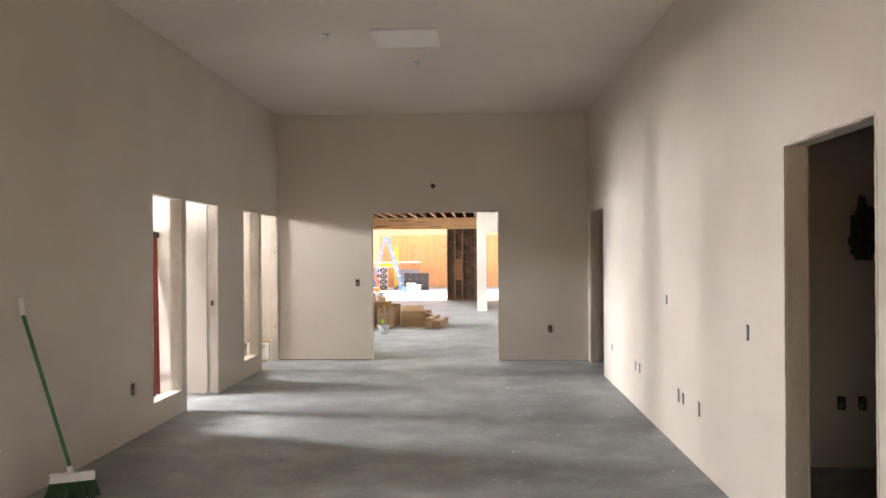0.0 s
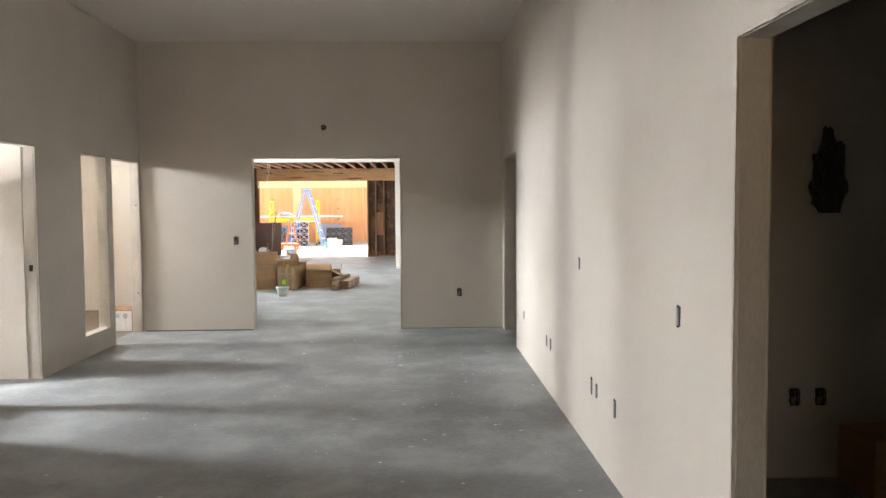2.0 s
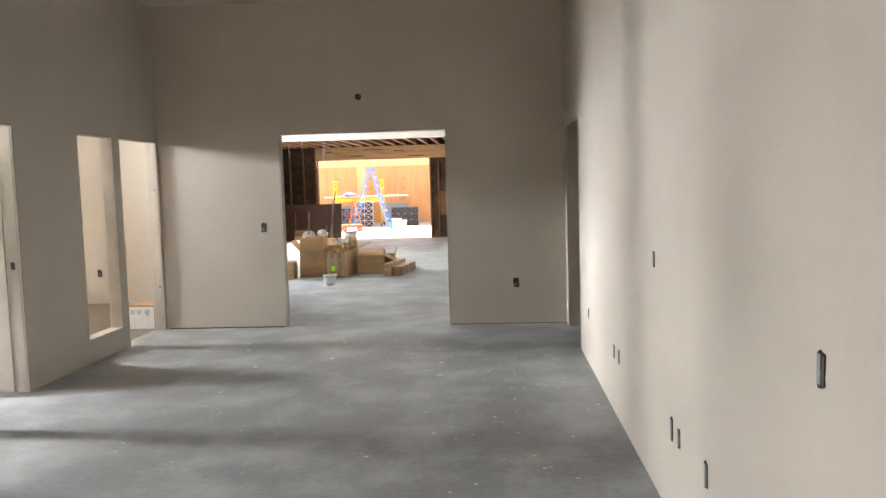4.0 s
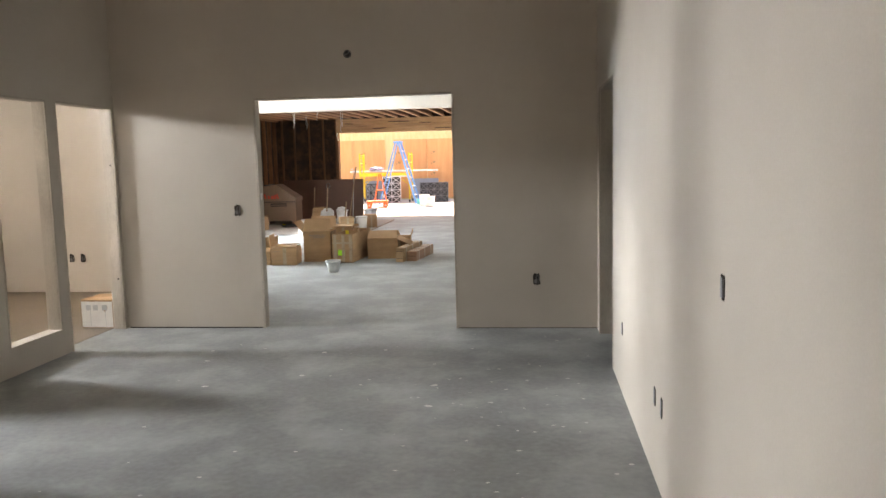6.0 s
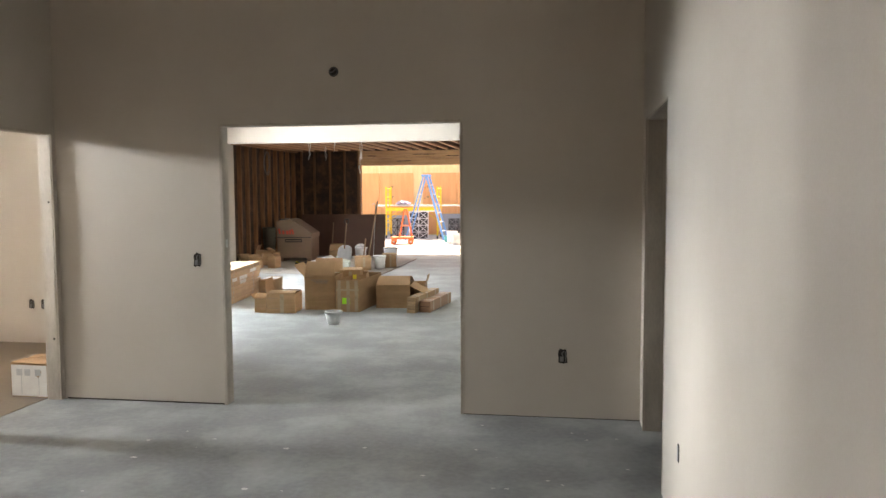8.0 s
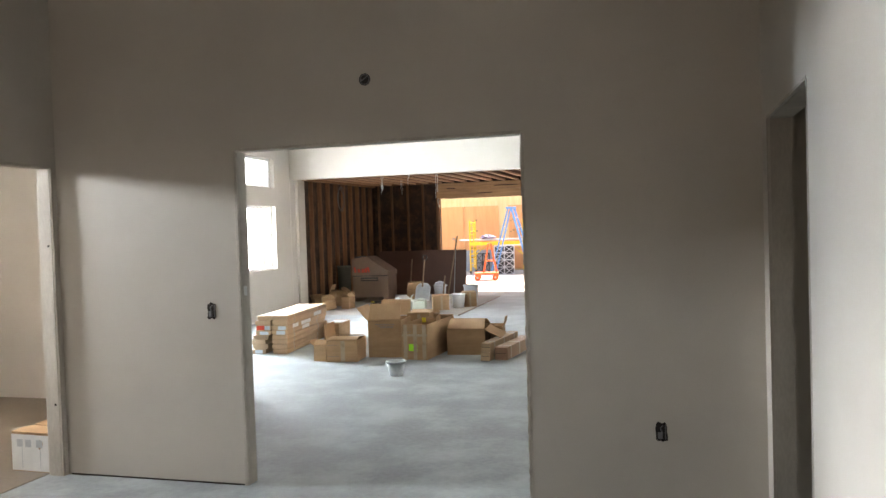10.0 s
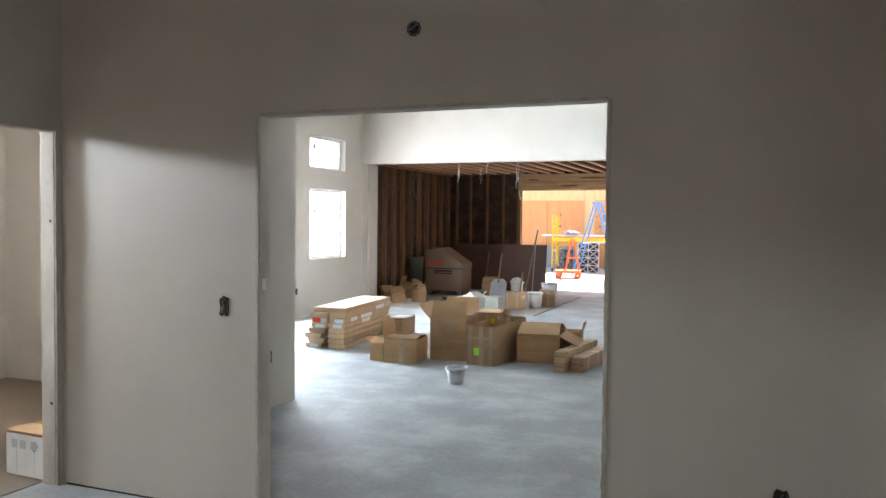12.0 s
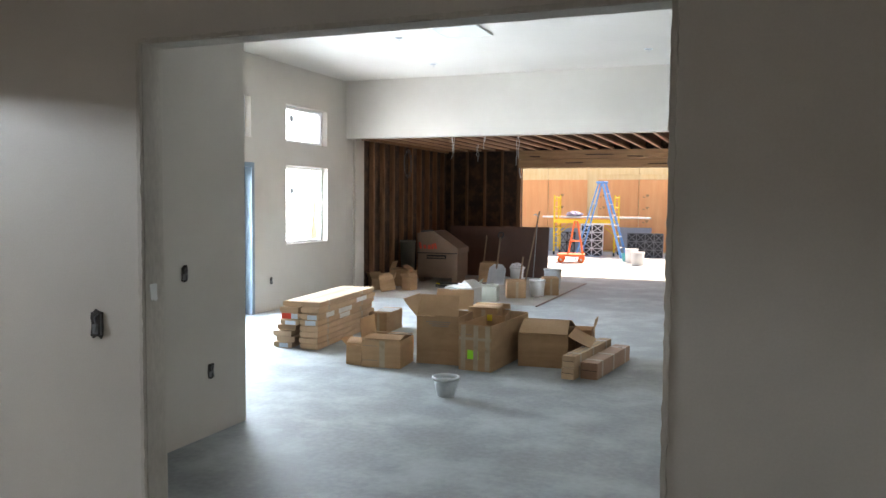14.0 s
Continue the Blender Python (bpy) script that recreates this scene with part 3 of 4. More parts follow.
for k, (x, z) in enumerate(((-1.648, 1.072), (1.0, 0.431))):
    electrical_box(x, YE, z, 0, 50 + k)
for k, (y, z, h) in enumerate(((6.51, 1.10, 0.072), (4.61, 1.03, 0.088), (7.77, 0.39, 0.085), (7.58, 0.395, 0.09), (6.15, 0.40, 0.1), (6.02, 0.40, 0.085), (5.60, 0.405, 0.1), (9.1, 0.41, 0.08))):
    electrical_box(XR, y, z, -90, 60 + k, w=0.044, h=h, wires=False, lit_side=True)
electrical_box(XL, 6.35, 0.40, 90, 70)
electrical_box(XL + 0.035, 12.74, 1.06, 90, 71)
electrical_box(XL + 0.035, 12.98, 0.415, 90, 72)
electrical_box(X_EXT, 17.99, 0.41, 90, 73)
for x in (-4.5, -4.36):
    electrical_box(x, 13.0, 0.41, 0, 74)
for x in (2.50, 2.64):
    electrical_box(x, 5.66, 0.44, 0, 76)

junction = thing("junction_box", pose(-0.596, YE, 2.40), "round open junction box with loose wires", "electrical box")
part("rim", lathe(((0.025, 0.0), (0.031, 0.0), (0.030, 0.004), (0.025, 0.003), (0.025, 0.0)), 20), BLUE_BOX, junction, m=pose(0, 0, 0, 90))
# flat dark disc paints the shade inside the round box
part("cut_out", lathe(((0.0, 0.0), (0.036, 0.0), (0.036, 0.002), (0.0, 0.002)), 9), CAVITY, junction, m=pose(0, 0, 0, 90))
part("wire", tube_path([(-0.02, -0.004, 0.0), (-0.01, -0.02, -0.01), (0.012, -0.024, 0.004), (0.02, -0.006, 0.02)], 0.004), BLUE_BOX, junction)


def ceiling_vent(x, y, w, d):
    v = thing("ceiling_vent", pose(x, y, ZC), "square white louvred ceiling grille", "vent", "ceiling grilles")
    part("backing", box(-w / 2 + 0.02, -d / 2 + 0.02, -0.004, w / 2 - 0.02, d / 2 - 0.02, -0.001), BRUSHED, v)
    for x0, y0, x1, y1 in ((-w / 2, -d / 2, w / 2, -d / 2 + 0.035), (-w / 2, d / 2 - 0.035, w / 2, d / 2), (-w / 2, -d / 2 + 0.035, -w / 2 + 0.035, d / 2 - 0.035), (w / 2 - 0.035, -d / 2 + 0.035, w / 2, d / 2 - 0.035)):
        part("frame", box(x0, y0, -0.016, x1, y1, -0.0005, 0.003), BRUSHED, v)
    n = 13
    for k in range(n):
        y0 = -d / 2 + 0.04 + (d - 0.08) * (k + 0.5) / n
        part("slat", box(-w / 2 + 0.035, -0.019, -0.0012, w / 2 - 0.035, 0.019, 0.0012, m=pose(0, y0, -0.010, -12)), BRUSHED, v)
    return v


ceiling_vent(-0.61, 7.13, 0.58, 0.57)
ceiling_vent(-2.62, 17.2, 0.56, 0.56)
for x, y in ((-1.30, 6.97), (-0.59, 8.03), (-3.44, 17.32), (-3.72, 19.06), (-0.81, 18.92)):
    lamp_box = thing("ceiling_box", pose(x, y, ZC), "round open ceiling fixture box with wire ends", "electrical box", "open ceiling boxes")
    part("rim", lathe(((0.042, -0.001), (0.055, -0.001), (0.052, -0.008), (0.042, -0.006)), 18), WHITE_PLASTIC, lamp_box)
    part("cavity", lathe(((0.0, -0.001), (0.045, -0.001), (0.045, -0.003), (0.0, -0.003)), 16), GREY_SHEET, lamp_box)
    part("wire", tube_path([(0.0, 0, -0.003), (0.015, 0.0, -0.03), (-0.01, 0.01, -0.045)], 0.003), GREY_PLASTIC, lamp_box)


# ---- broom against the left wall ----
broom = thing("broom", pose(-2.46, 4.83, 0), "upright broom, green handle and bristles, white cap", "broom")
part("handle", bar((0, 0, 0.16), (-0.275, -0.055, 1.15), 0.012, 14), GREEN, broom, smooth=True)
part("grip", bar((-0.268, -0.0535, 1.12), (-0.287, -0.0575, 1.225), 0.016, 14), WHITE_PLASTIC, broom, "white plastic hand grip", smooth=True)
part("cap", prism(((-0.03, 0.10), (0.03, 0.10), (0.028, 0.135), (0.018, 0.15), (-0.018, 0.15), (-0.028, 0.135)), -0.12, 0.13), WHITE_PLASTIC, broom, "white moulded broom cap", m=pose(0, 0, 0.01, 0, 0, 25))
part("socket", bar((0, 0, 0.145), (-0.014, -0.003, 0.20), 0.02, 14, 0.015), WHITE_PLASTIC, broom, smooth=True)
random.seed(11)
bristles = bmesh.new()
for i in range(26):
    for j in range(4):
        x, y = -0.115 + 0.24 * i / 25, -0.022 + 0.0145 * j
        rod(bristles, (x, y, 0.115), (x * 1.28 + random.uniform(-0.01, 0.01), y * 1.9 + random.uniform(-0.008, 0.008), 0.002), 0.0055, 5, 0.0035)
part("bristles", bristles, BRISTLE, broom, m=pose(0, 0, 0, 0, 0, 25))


# ---- step ladders ----
def step_ladder(m, height, spread, w_top, w_bottom, steps, mat, label):
    ld = thing("step_ladder", m, label, "ladder")
    for s in (-1, 1):
        part("front_rail", box(-0.014, -0.03, 0.0, 0.014, 0.03, 1), mat, ld, m=rail_pose((s * w_bottom / 2, -spread / 2, 0), (s * w_top / 2, -0.05, height)))
        part("rear_rail", box(-0.011, -0.02, 0.0, 0.011, 0.02, 1), mat, ld, m=rail_pose((s * w_bottom / 2 * 0.95, spread / 2, 0), (s * w_top / 2 * 0.9, 0.06, height)))
        part("spreader", box(-0.004, -0.012, 0, 0.004, 0.012, 1), ALUMINIUM, ld, m=rail_pose((s * (w_bottom + w_top) * 0.24, -spread * 0.27, height * 0.45), (s * (w_bottom + w_top) * 0.23, spread * 0.28, height * 0.45)))
    for k in range(1, steps + 1):
        u = k / (steps + 1)
        hw = (w_bottom * (1 - u) + w_top * u) / 2 - 0.02
        y = -spread / 2 * (1 - u) - 0.05 * u
        part("step", box(-hw, y - 0.035, height * u - 0.012, hw, y + 0.045, height * u + 0.012, 0.003), ALUMINIUM, ld)
        if k % 2:
            y = spread / 2 * (1 - u) + 0.06 * u
            part("rear_brace", box(-hw * 0.92, y - 0.01, height * u - 0.015, hw * 0.92, y + 0.01, height * u + 0.015, 0.002), ALUMINIUM, ld)
    part("top_cap", box(-w_top / 2 - 0.03, -0.11, height - 0.02, w_top / 2 + 0.03, 0.12, height + 0.045, 0.012), BLACK if mat is LADDER_RED else mat, ld)
    return ld


def rail_pose(a, b):
    a, b = Vector(a), Vector(b)
    return Matrix.Translation(a) @ (b - a).to_track_quat("Z", "Y").to_matrix().to_4x4() @ Matrix.Diagonal((1, 1, (b - a).length, 1))


# narrow side towards the doorway, leaning folded on the partition
step_ladder(pose(-3.545, 8.28, 0.0, -3, 0, 0), 1.68, 0.16, 0.26, 0.36, 5, LADDER_RED, "folded red step ladder with a black cap, against the partition")
step_ladder(pose(-3.52, 30.72, 0.0, 0, 0, 82), 2.05, 1.30, 0.28, 0.50, 6, BLUE, "open blue fibreglass step ladder, paint-spattered")


# ---- cardboard boxes ----
def cardboard_box(m, w, d, h, flaps=(None, None, None, None), label="open brown cardboard box", group="open cartons on the floor", mat=None, tape=True, seam=True):
    """A carton with its near-left corner at the origin; flaps: front, right, back, left, degrees from lying shut (90 is upright)."""
    mat = mat or CARDBOARD
    c = thing("cardboard_box", m, label, "box", group)
    t = 0.006
    bm = bmesh.new()
    block(bm, 0, 0, 0.001, w, d, 0.001 + t)
    block(bm, 0, 0, t + 0.001, w, t, h)
    block(bm, 0, d - t, t + 0.001, w, d, h)
    block(bm, 0, t, t + 0.001, t, d - t, h)
    block(bm, w - t, t, t + 0.001, w, d - t, h)
    bmesh.ops.subdivide_edges(bm, edges=bm.edges[:], cuts=3, use_grid_fill=True)
    for v in bm.verts:
        if v.co.z > 0.02:
            d_in = noise.noise(Vector((v.co.x * 6 + w * 91, v.co.y * 6 + d * 57, v.co.z * 6 + h * 33)))
            v.co.x += 0.007 * d_in * (1 if v.co.z < h - 0.01 else 0.5)
            v.co.y += 0.006 * noise.noise(Vector((v.co.z * 7 + w * 13, v.co.x * 7, v.co.y * 7)))
    part("body", bm, mat, c)
    fl = min(w, d) / 2
    hinges = ((pose(0, 0, h), w), (pose(w, 0, h, 0, 0, 90), d), (pose(w, d, h, 0, 0, 180), w), (pose(0, d, h, 0, 0, 270), d))
    for k, ((hinge, length), angle) in enumerate(zip(hinges, flaps)):
        if angle is None:
            continue
        lift = 0.001 if k % 2 else 0.008
        bm = bmesh.new()
        n = 6
        rows = []
        for i in range(n + 1):
            v = fl * i / n
            bow = 0.005 * math.sin(math.pi * i / n)
            inset = 0.004 + 0.012 * i / n
            rows.append([bm.verts.new(p) for p in ((inset, v, bow), (length - inset, v, bow), (length - inset, v, bow + 0.005), (inset, v, bow + 0.005))])
        for r, s in zip(rows, rows[1:]):
            for i in range(4):
                bm.faces.new((r[i], r[(i + 1) % 4], s[(i + 1) % 4], s[i]))
        bm.faces.new(rows[0]), bm.faces.new(rows[-1][::-1])
        part("flap", bm, mat, c, m=hinge @ pose(0, 0, lift) @ pose(0, 0, 0, angle))
    if tape:
        part("tape", box(w * 0.46, -0.006, 0.004, w * 0.60, -0.0052, h * 0.99), TAPE, c, "strip of clear packing tape")
    if seam:
        for z in (h * 0.25, h * 0.78):
            part("crease", box(0.01, -0.0008, z, w * 0.4, -0.0003, z + 0.004), INK, c)
    return c


def corner_pose(a, b, z=0.0):
    """From the near-left base corner towards the near-right one."""
    return pose(a[0], a[1], z, 0, 0, math.degrees(math.atan2(b[1] - a[1], b[0] - a[0])))


cardboard_box(corner_pose((-3.0, 15.28), (-2.83, 15.27)), 0.165, 0.22, 0.185, (40, 115, None, 140), "small open brown cardboard box", seam=False, tape=False)
cardboard_box(corner_pose((-2.815, 15.24), (-2.45, 15.28)), 0.37, 0.39, 0.25, (5, -84, 9, 96), "low open cardboard box with a raised side flap")
tall = cardboard_box(corner_pose((-2.43, 15.60), (-2.02, 15.63)), 0.41, 0.50, 0.445, (64, -86, 112, 132), "tall open cardboard box with faded printing", seam=False, tape=False)
for k, (x0, x1, z) in enumerate(((0.09, 0.33, 0.392), (0.12, 0.32, 0.372), (0.15, 0.31, 0.354))):
    part("printing", box(x0, -0.0015, z, x1, -0.0004, z + 0.009), INK, tall, "line of unreadable faded printing")
behind = cardboard_box(corner_pose((-2.10, 16.10), (-1.83, 16.13)), 0.29, 0.40, 0.47, (3, 4, 3, 4), "cardboard box with a yellow sticker, behind others")
part("sticker", box(0.19, -0.002, 0.36, 0.24, -0.0006, 0.42), YELLOW_STICKER, behind, "small yellow sticker")
lime = cardboard_box(corner_pose((-1.965, 15.49), (-1.65, 15.47)), 0.315, 0.98, 0.415, (None, None, -85, None), "worn long cardboard box with a lime sticker")
part("sticker", box(0.085, -0.003, 0.105, 0.19, -0.0014, 0.185), LIME, lime, "fluorescent lime sticker")
part("tape", box(0.002, -0.003, 0.275, 0.313, -0.0013, 0.30), TAPE, lime, "band of clear packing tape")
for x0 in (0.02, 0.255):
    part("tape", box(x0, -0.0028, 0.01, x0 + 0.045, -0.0013, 0.41), TAPE, lime, "strip of clear packing tape")
cardboard_box(corner_pose((-1.78, 15.95), (-1.72, 15.96)), 0.10, 0.45, 0.44, (None, None, 100, None), "narrow cardboard offcut box inside the pile", tape=False, seam=False)
cardboard_box(corner_pose((-1.52, 15.86), (-1.07, 15.90)), 0.46, 0.56, 0.30, (26, 206, 22, -86), "wide open cardboard box with flaps ajar", tape=False, seam=False)
flap_box = cardboard_box(corner_pose((-1.28, 16.45), (-0.96, 16.47)), 0.32, 0.24, 0.27, (-80, 105, -80, -80), "open cardboard box behind the wide one", tape=False)


def long_carton(m, w, length, h, mat, label):
    c = thing("long_carton", m, label, "box", "long narrow cartons")
    part("body", box(0, 0, 0.001, w, length, h, 0.004), mat, c)
    for u in (0.12, 0.45, 0.82):
        part("tape", box(-0.001, length * u, 0.003, w + 0.001, length * u + 0.05, h + 0.001), TAPE, c, "band of packing tape")
    part("end_flap", box(0.006, -0.002, 0.006, w - 0.006, -0.0005, h * 0.5), mat, c)
    part("end_gap", box(0.008, -0.0022, h * 0.5 + 0.001, w - 0.008, -0.0003, h * 0.5 + 0.005), CAVITY, c, "dark slot between the end flaps")
    if mat is CARTON:
        for x in (0.03, 0.078):
            part("printed_line", box(x, 0.02, h + 0.0012, x + 0.006, length - 0.02, h + 0.0018), PRINT, c, "dark printed line along the carton")
        for z in (0.02, 0.07):
            part("printed_line", box(-0.0018, 0.02, z, -0.0012, length - 0.02, z + 0.006), PRINT, c, "dark printed line along the carton")
    return c


for x, y, z, rz in ((-1.025, 15.49, 0.0, -8), (-1.02, 15.50, 0.102, -7)):
    long_carton(pose(x, y, z, 0, 0, rz), 0.115, 1.05, 0.10, CARTON, "long narrow pale carton, stacked in a pair")
long_carton(pose(-0.875, 15.57, 0, 0, 0, -7), 0.15, 1.0, 0.145, WRAP, "long carton wrapped in glossy brown paper")


# ---- stack of flat cartons ----
random.seed(21)
master = thing("flat_carton", pose(0, 0, 0), "long flat pale carton, taped, in a stack", "box", "stack of flat cartons")
part("body", box(0.012, 0.010, 0.0, 0.188, 1.54, 0.0595), CARTON, master)
part("lid_edge", box(-0.002, -0.002, 0.013, 0.202, 1.552, 0.0575, 0.0015), CARTON, master)
for u in (0.22, 1.15):
    part("tape", box(-0.003, u, 0.014, 0.203, u + 0.045, 0.0582), TAPE, master, "band of packing tape")
stack = [master]
for layer in range(8):
    for column in range(2):
        x = column * 0.215 + random.uniform(-0.010, 0.010) - (0.085 if column == 0 and layer < 4 else 0)
        if column == 0 and layer in (1, 3):
            x += 0.025
        y = random.uniform(-0.025, 0.025)
        m = pose(-3.99, 15.72, 0, 0, 0, 6) @ pose(x, y, layer * 0.0605, 0, 0, random.uniform(-0.8, 0.8))
        if layer == 0 and column == 0:
            master.matrix_basis = m
        else:
            stack.append(copy_thing(master, m))
tags = ((10, RED, 0.0, 0.105, -0.012, 0.056, "red paper sticker"), (10, PALE_BLUE, 0.108, 0.178, -0.004, 0.052, "pale blue shipping label"), (8, PALE_BLUE, 0.05, 0.165, 0.006, 0.046, "pale blue shipping label"),
        (11, PALE_BLUE, 0.075, 0.18, 0.002, 0.05, "pale blue shipping label"), (9, PALE_BLUE, 0.06, 0.175, 0.006, 0.054, "pale blue shipping label"), (0, PALE_BLUE, 0.06, 0.16, 0.006, 0.05, "pale blue shipping label"))
for index, mat, x0, x1, z0, z1, label in tags:
    part("label", box(x0, -0.005, z0, x1, -0.0028, z1), mat, stack[index], label)
for index, y0, y1 in ((11, 0.18, 0.38), (11, 0.50, 0.86), (9, 0.56, 0.84), (13, 0.98, 1.28)):
    part("label", box(0.2032, y0, 0.006, 0.2045, y1, 0.055), PAPER, stack[index], "white paper label")
back_stack = cardboard_box(pose(-3.62, 16.95, 0, 0, 0, 4), 0.22, 0.5, 0.22, (2, 2, 2, 2), "closed brown cardboard box behind the stack", tape=True)
paper = thing("paper_sheet", pose(-3.58, 17.0, 0.242, 0, 0, 4), "loose white paper on a closed box", "paper")
part("sheet", box(0, 0, 0, 0.21, 0.297, 0.003), PAPER, paper)


# ---- buckets ----
def bucket(m, r0, r1, h, mat, label, group="", handle=True, filled=None):
    b = thing("bucket", m, label, "bucket", group)
    t = 0.006
    part("pail", lathe(((0.0, 0.002), (r0, 0.002), (r0 + 0.004, 0.008), (r1, h - 0.02), (r1 - t, h - 0.02), (r0 - t, 0.012), (0.0, 0.012))), mat, b, smooth=True)
    part("rim", lathe(((r1 - t, h - 0.02), (r1 + 0.008, h - 0.026), (r1 + 0.010, h - 0.004), (r1, h), (r1 - t, h - 0.002), (r1 - t, h - 0.02))), mat, b, smooth=True)
    if handle:
        pts = [((r1 + 0.012) * math.cos(a), (r1 + 0.012) * math.sin(a) * 0.95, h - 0.03 - 0.055 * math.sin(a)) for a in [math.pi * k / 12 for k in range(13)]]
        part("handle", tube_path(pts, 0.0025), STEEL, b)
    if filled:
        part("contents", lathe(((0.0, h * 0.80), (r1 * 0.85, h * 0.78), (r1 * 0.80, h * 0.74), (0.0, h * 0.74))), filled, b, "dried joint compound")
    return b


bucket(pose(-1.71, 14.53, 0, 0, 0, 200), 0.064, 0.099, 0.16, BUCKET_MAT, "small pale plastic bucket with dried compound", handle=False, filled=PAPER)
bucket(pose(-2.77, 21.20, 0), 0.10, 0.125, 0.27, WHITE_PLASTIC, "white plastic pail among cartons", "pails in the pile")
bucket(pose(-2.78, 22.25, 0), 0.12, 0.15, 0.36, GREY_PLASTIC, "grey plastic bucket standing behind the pile", "pails in the pile")
bucket(pose(-3.66, 23.05, 0), 0.11, 0.13, 0.30, WHITE_PLASTIC, "white pail with a whitish bag inside", "pails in the pile")
bucket(pose(-2.62, 29.6, 0), 0.14, 0.16, 0.20, TEAL, "low teal plastic tub in the sun", "tubs in the yard", handle=False)
bucket(pose(-2.20, 28.4, 0), 0.14, 0.16, 0.33, WHITE_PLASTIC, "white plastic pail in the sun", "tubs in the yard")
bucket(pose(-2.45, 29.1, 0), 0.14, 0.16, 0.36, WHITE_PLASTIC, "white plastic pail in the sun", "tubs in the yard")

# ---- the pile in the bay ----
jobbox = thing("tool_chest", pose(-5.42, 22.45, 0, 0, 0, 4), "brown steel job-site tool chest with red marks", "tool chest")
part("body", box(0, 0, 0.09, 0.78, 0.69, 0.54, 0.008), TAN, jobbox)
part("lid", box_prism(((-0.008, 0.545), (-0.008, 0.915), (0.25, 0.955), (0.33, 0.95), (0.792, 0.64), (0.792, 0.545)), -0.008, 0.70), TAN, jobbox)
for x in (0.02, 0.66):
    part("skid", box(x, 0.03, 0.0, x + 0.10, 0.59, 0.088, 0.006), TAN, jobbox)
part("handle_recess", box(0.18, -0.004, 0.44, 0.56, -0.0005, 0.515), CAVITY, jobbox)
part("handle", bar((0.20, -0.022, 0.475), (0.54, -0.022, 0.475), 0.010), TAN, jobbox)
part("seam", box(0.0, -0.0095, 0.54, 0.78, -0.0082, 0.556), CAVITY, jobbox)
random.seed(8)
for k in range(5):
    x = 0.05 + 0.075 * k
    part("red_mark", box(0, -0.0115, 0, random.uniform(0.035, 0.06), -0.009, random.uniform(0.07, 0.12), m=pose(x, 0, 0.62, 0, random.uniform(-18, 18), 0)), RED_PAINT, jobbox, "sprayed red mark, plain bar")
part("strap", box(0.02, 0.10, 0.925, 0.10, 0.66, 0.955, 0.004), BLACK, jobbox, "black strap lying over the lid")

bin_ = thing("waste_bin", pose(-5.49, 22.16, 0), "tall dull green-grey waste bin beside studs", "bin")
part("shell", lathe(((0.0, 0.004), (0.115, 0.004), (0.14, 0.76), (0.148, 0.76), (0.148, 0.79), (0.135, 0.79), (0.11, 0.02), (0.0, 0.02))), BIN_GREEN, bin_, smooth=True)

scrap = thing("dark_timber_scrap", pose(-4.60, 22.05, 0, 0, 0, 8), "dark timber offcuts lying beside the tool chest", "timber")
for k in range(5):
    part("offcut", box(0, 0, 0, 0.62 - 0.07 * k, 0.085, 0.038, 0.003, m=pose(0.05 * k, 0.11 * (k % 3) + 0.03 * k, 0.0395 * (k // 3), 0, 0, 9 * (k - 2))), DARK_PLY, scrap)

board = thing("leaning_board", pose(-5.48, 24.16, 0.0, -9, 0, 1.5), "large brown board leaning on the framed wall", "board")
part("board", box(0, 0, 0.0, 2.10, 0.018, 1.02, 0.003), DARK_PLY, board)

cardboard_box(pose(-5.54, 20.80, 0.0, 0, 0, 40), 0.22, 0.26, 0.19, (120, 30, 60, 110), "small torn open carton near the studs", tape=False, seam=False)
cardboard_box(pose(-5.27, 20.62, 0, 0, -10, 30), 0.24, 0.22, 0.17, (35, 120, 120, 80), "small torn open carton near the studs", tape=False, seam=False)
cardboard_box(pose(-5.10, 21.05, 0, 0, 0, -12), 0.18, 0.2, 0.23, (140, 40, 100, 60), "small torn open carton near the studs", tape=False, seam=False)
cardboard_box(pose(-5.56, 21.55, 0, 0, 0, 5), 0.34, 0.3, 0.29, (8, 30, 8, 70), "grey-brown carton in front of the tool chest", tape=False)
cardboard_box(pose(-3.13, 20.72, 0, 0, 0, 22), 0.30, 0.28, 0.265, (4, 6, 4, 6), "closed brown carton in the pile", "cartons in the pile")
cardboard_box(pose(-2.72, 21.35, 0, 0, 0, 20), 0.26, 0.3, 0.27, (4, 6, 4, 6), "closed brown carton in the pile", "cartons in the pile")
cardboard_box(pose(-3.42, 20.12, 0, 0, 0, 8), 0.30, 0.26, 0.22, (8, 20, 10, 60), "pale greenish open carton in the pile", "cartons in the pile", mat=PALE_CARTON, tape=False, seam=False)
cardboard_box(pose(-3.68, 19.45, 0, 0, 0, -6), 0.44, 0.34, 0.27, (3, 42, 3, 5), "white printed carton with a flap up", "cartons in the pile", mat=WHITE_CARTON, tape=False, seam=False)
cardboard_box(pose(-4.36, 22.9, 0, 0, 0, 10), 0.3, 0.3, 0.22, (60, 100, 80, 40), "dark open carton beside the tool chest", "cartons in the pile", tape=False, seam=False)


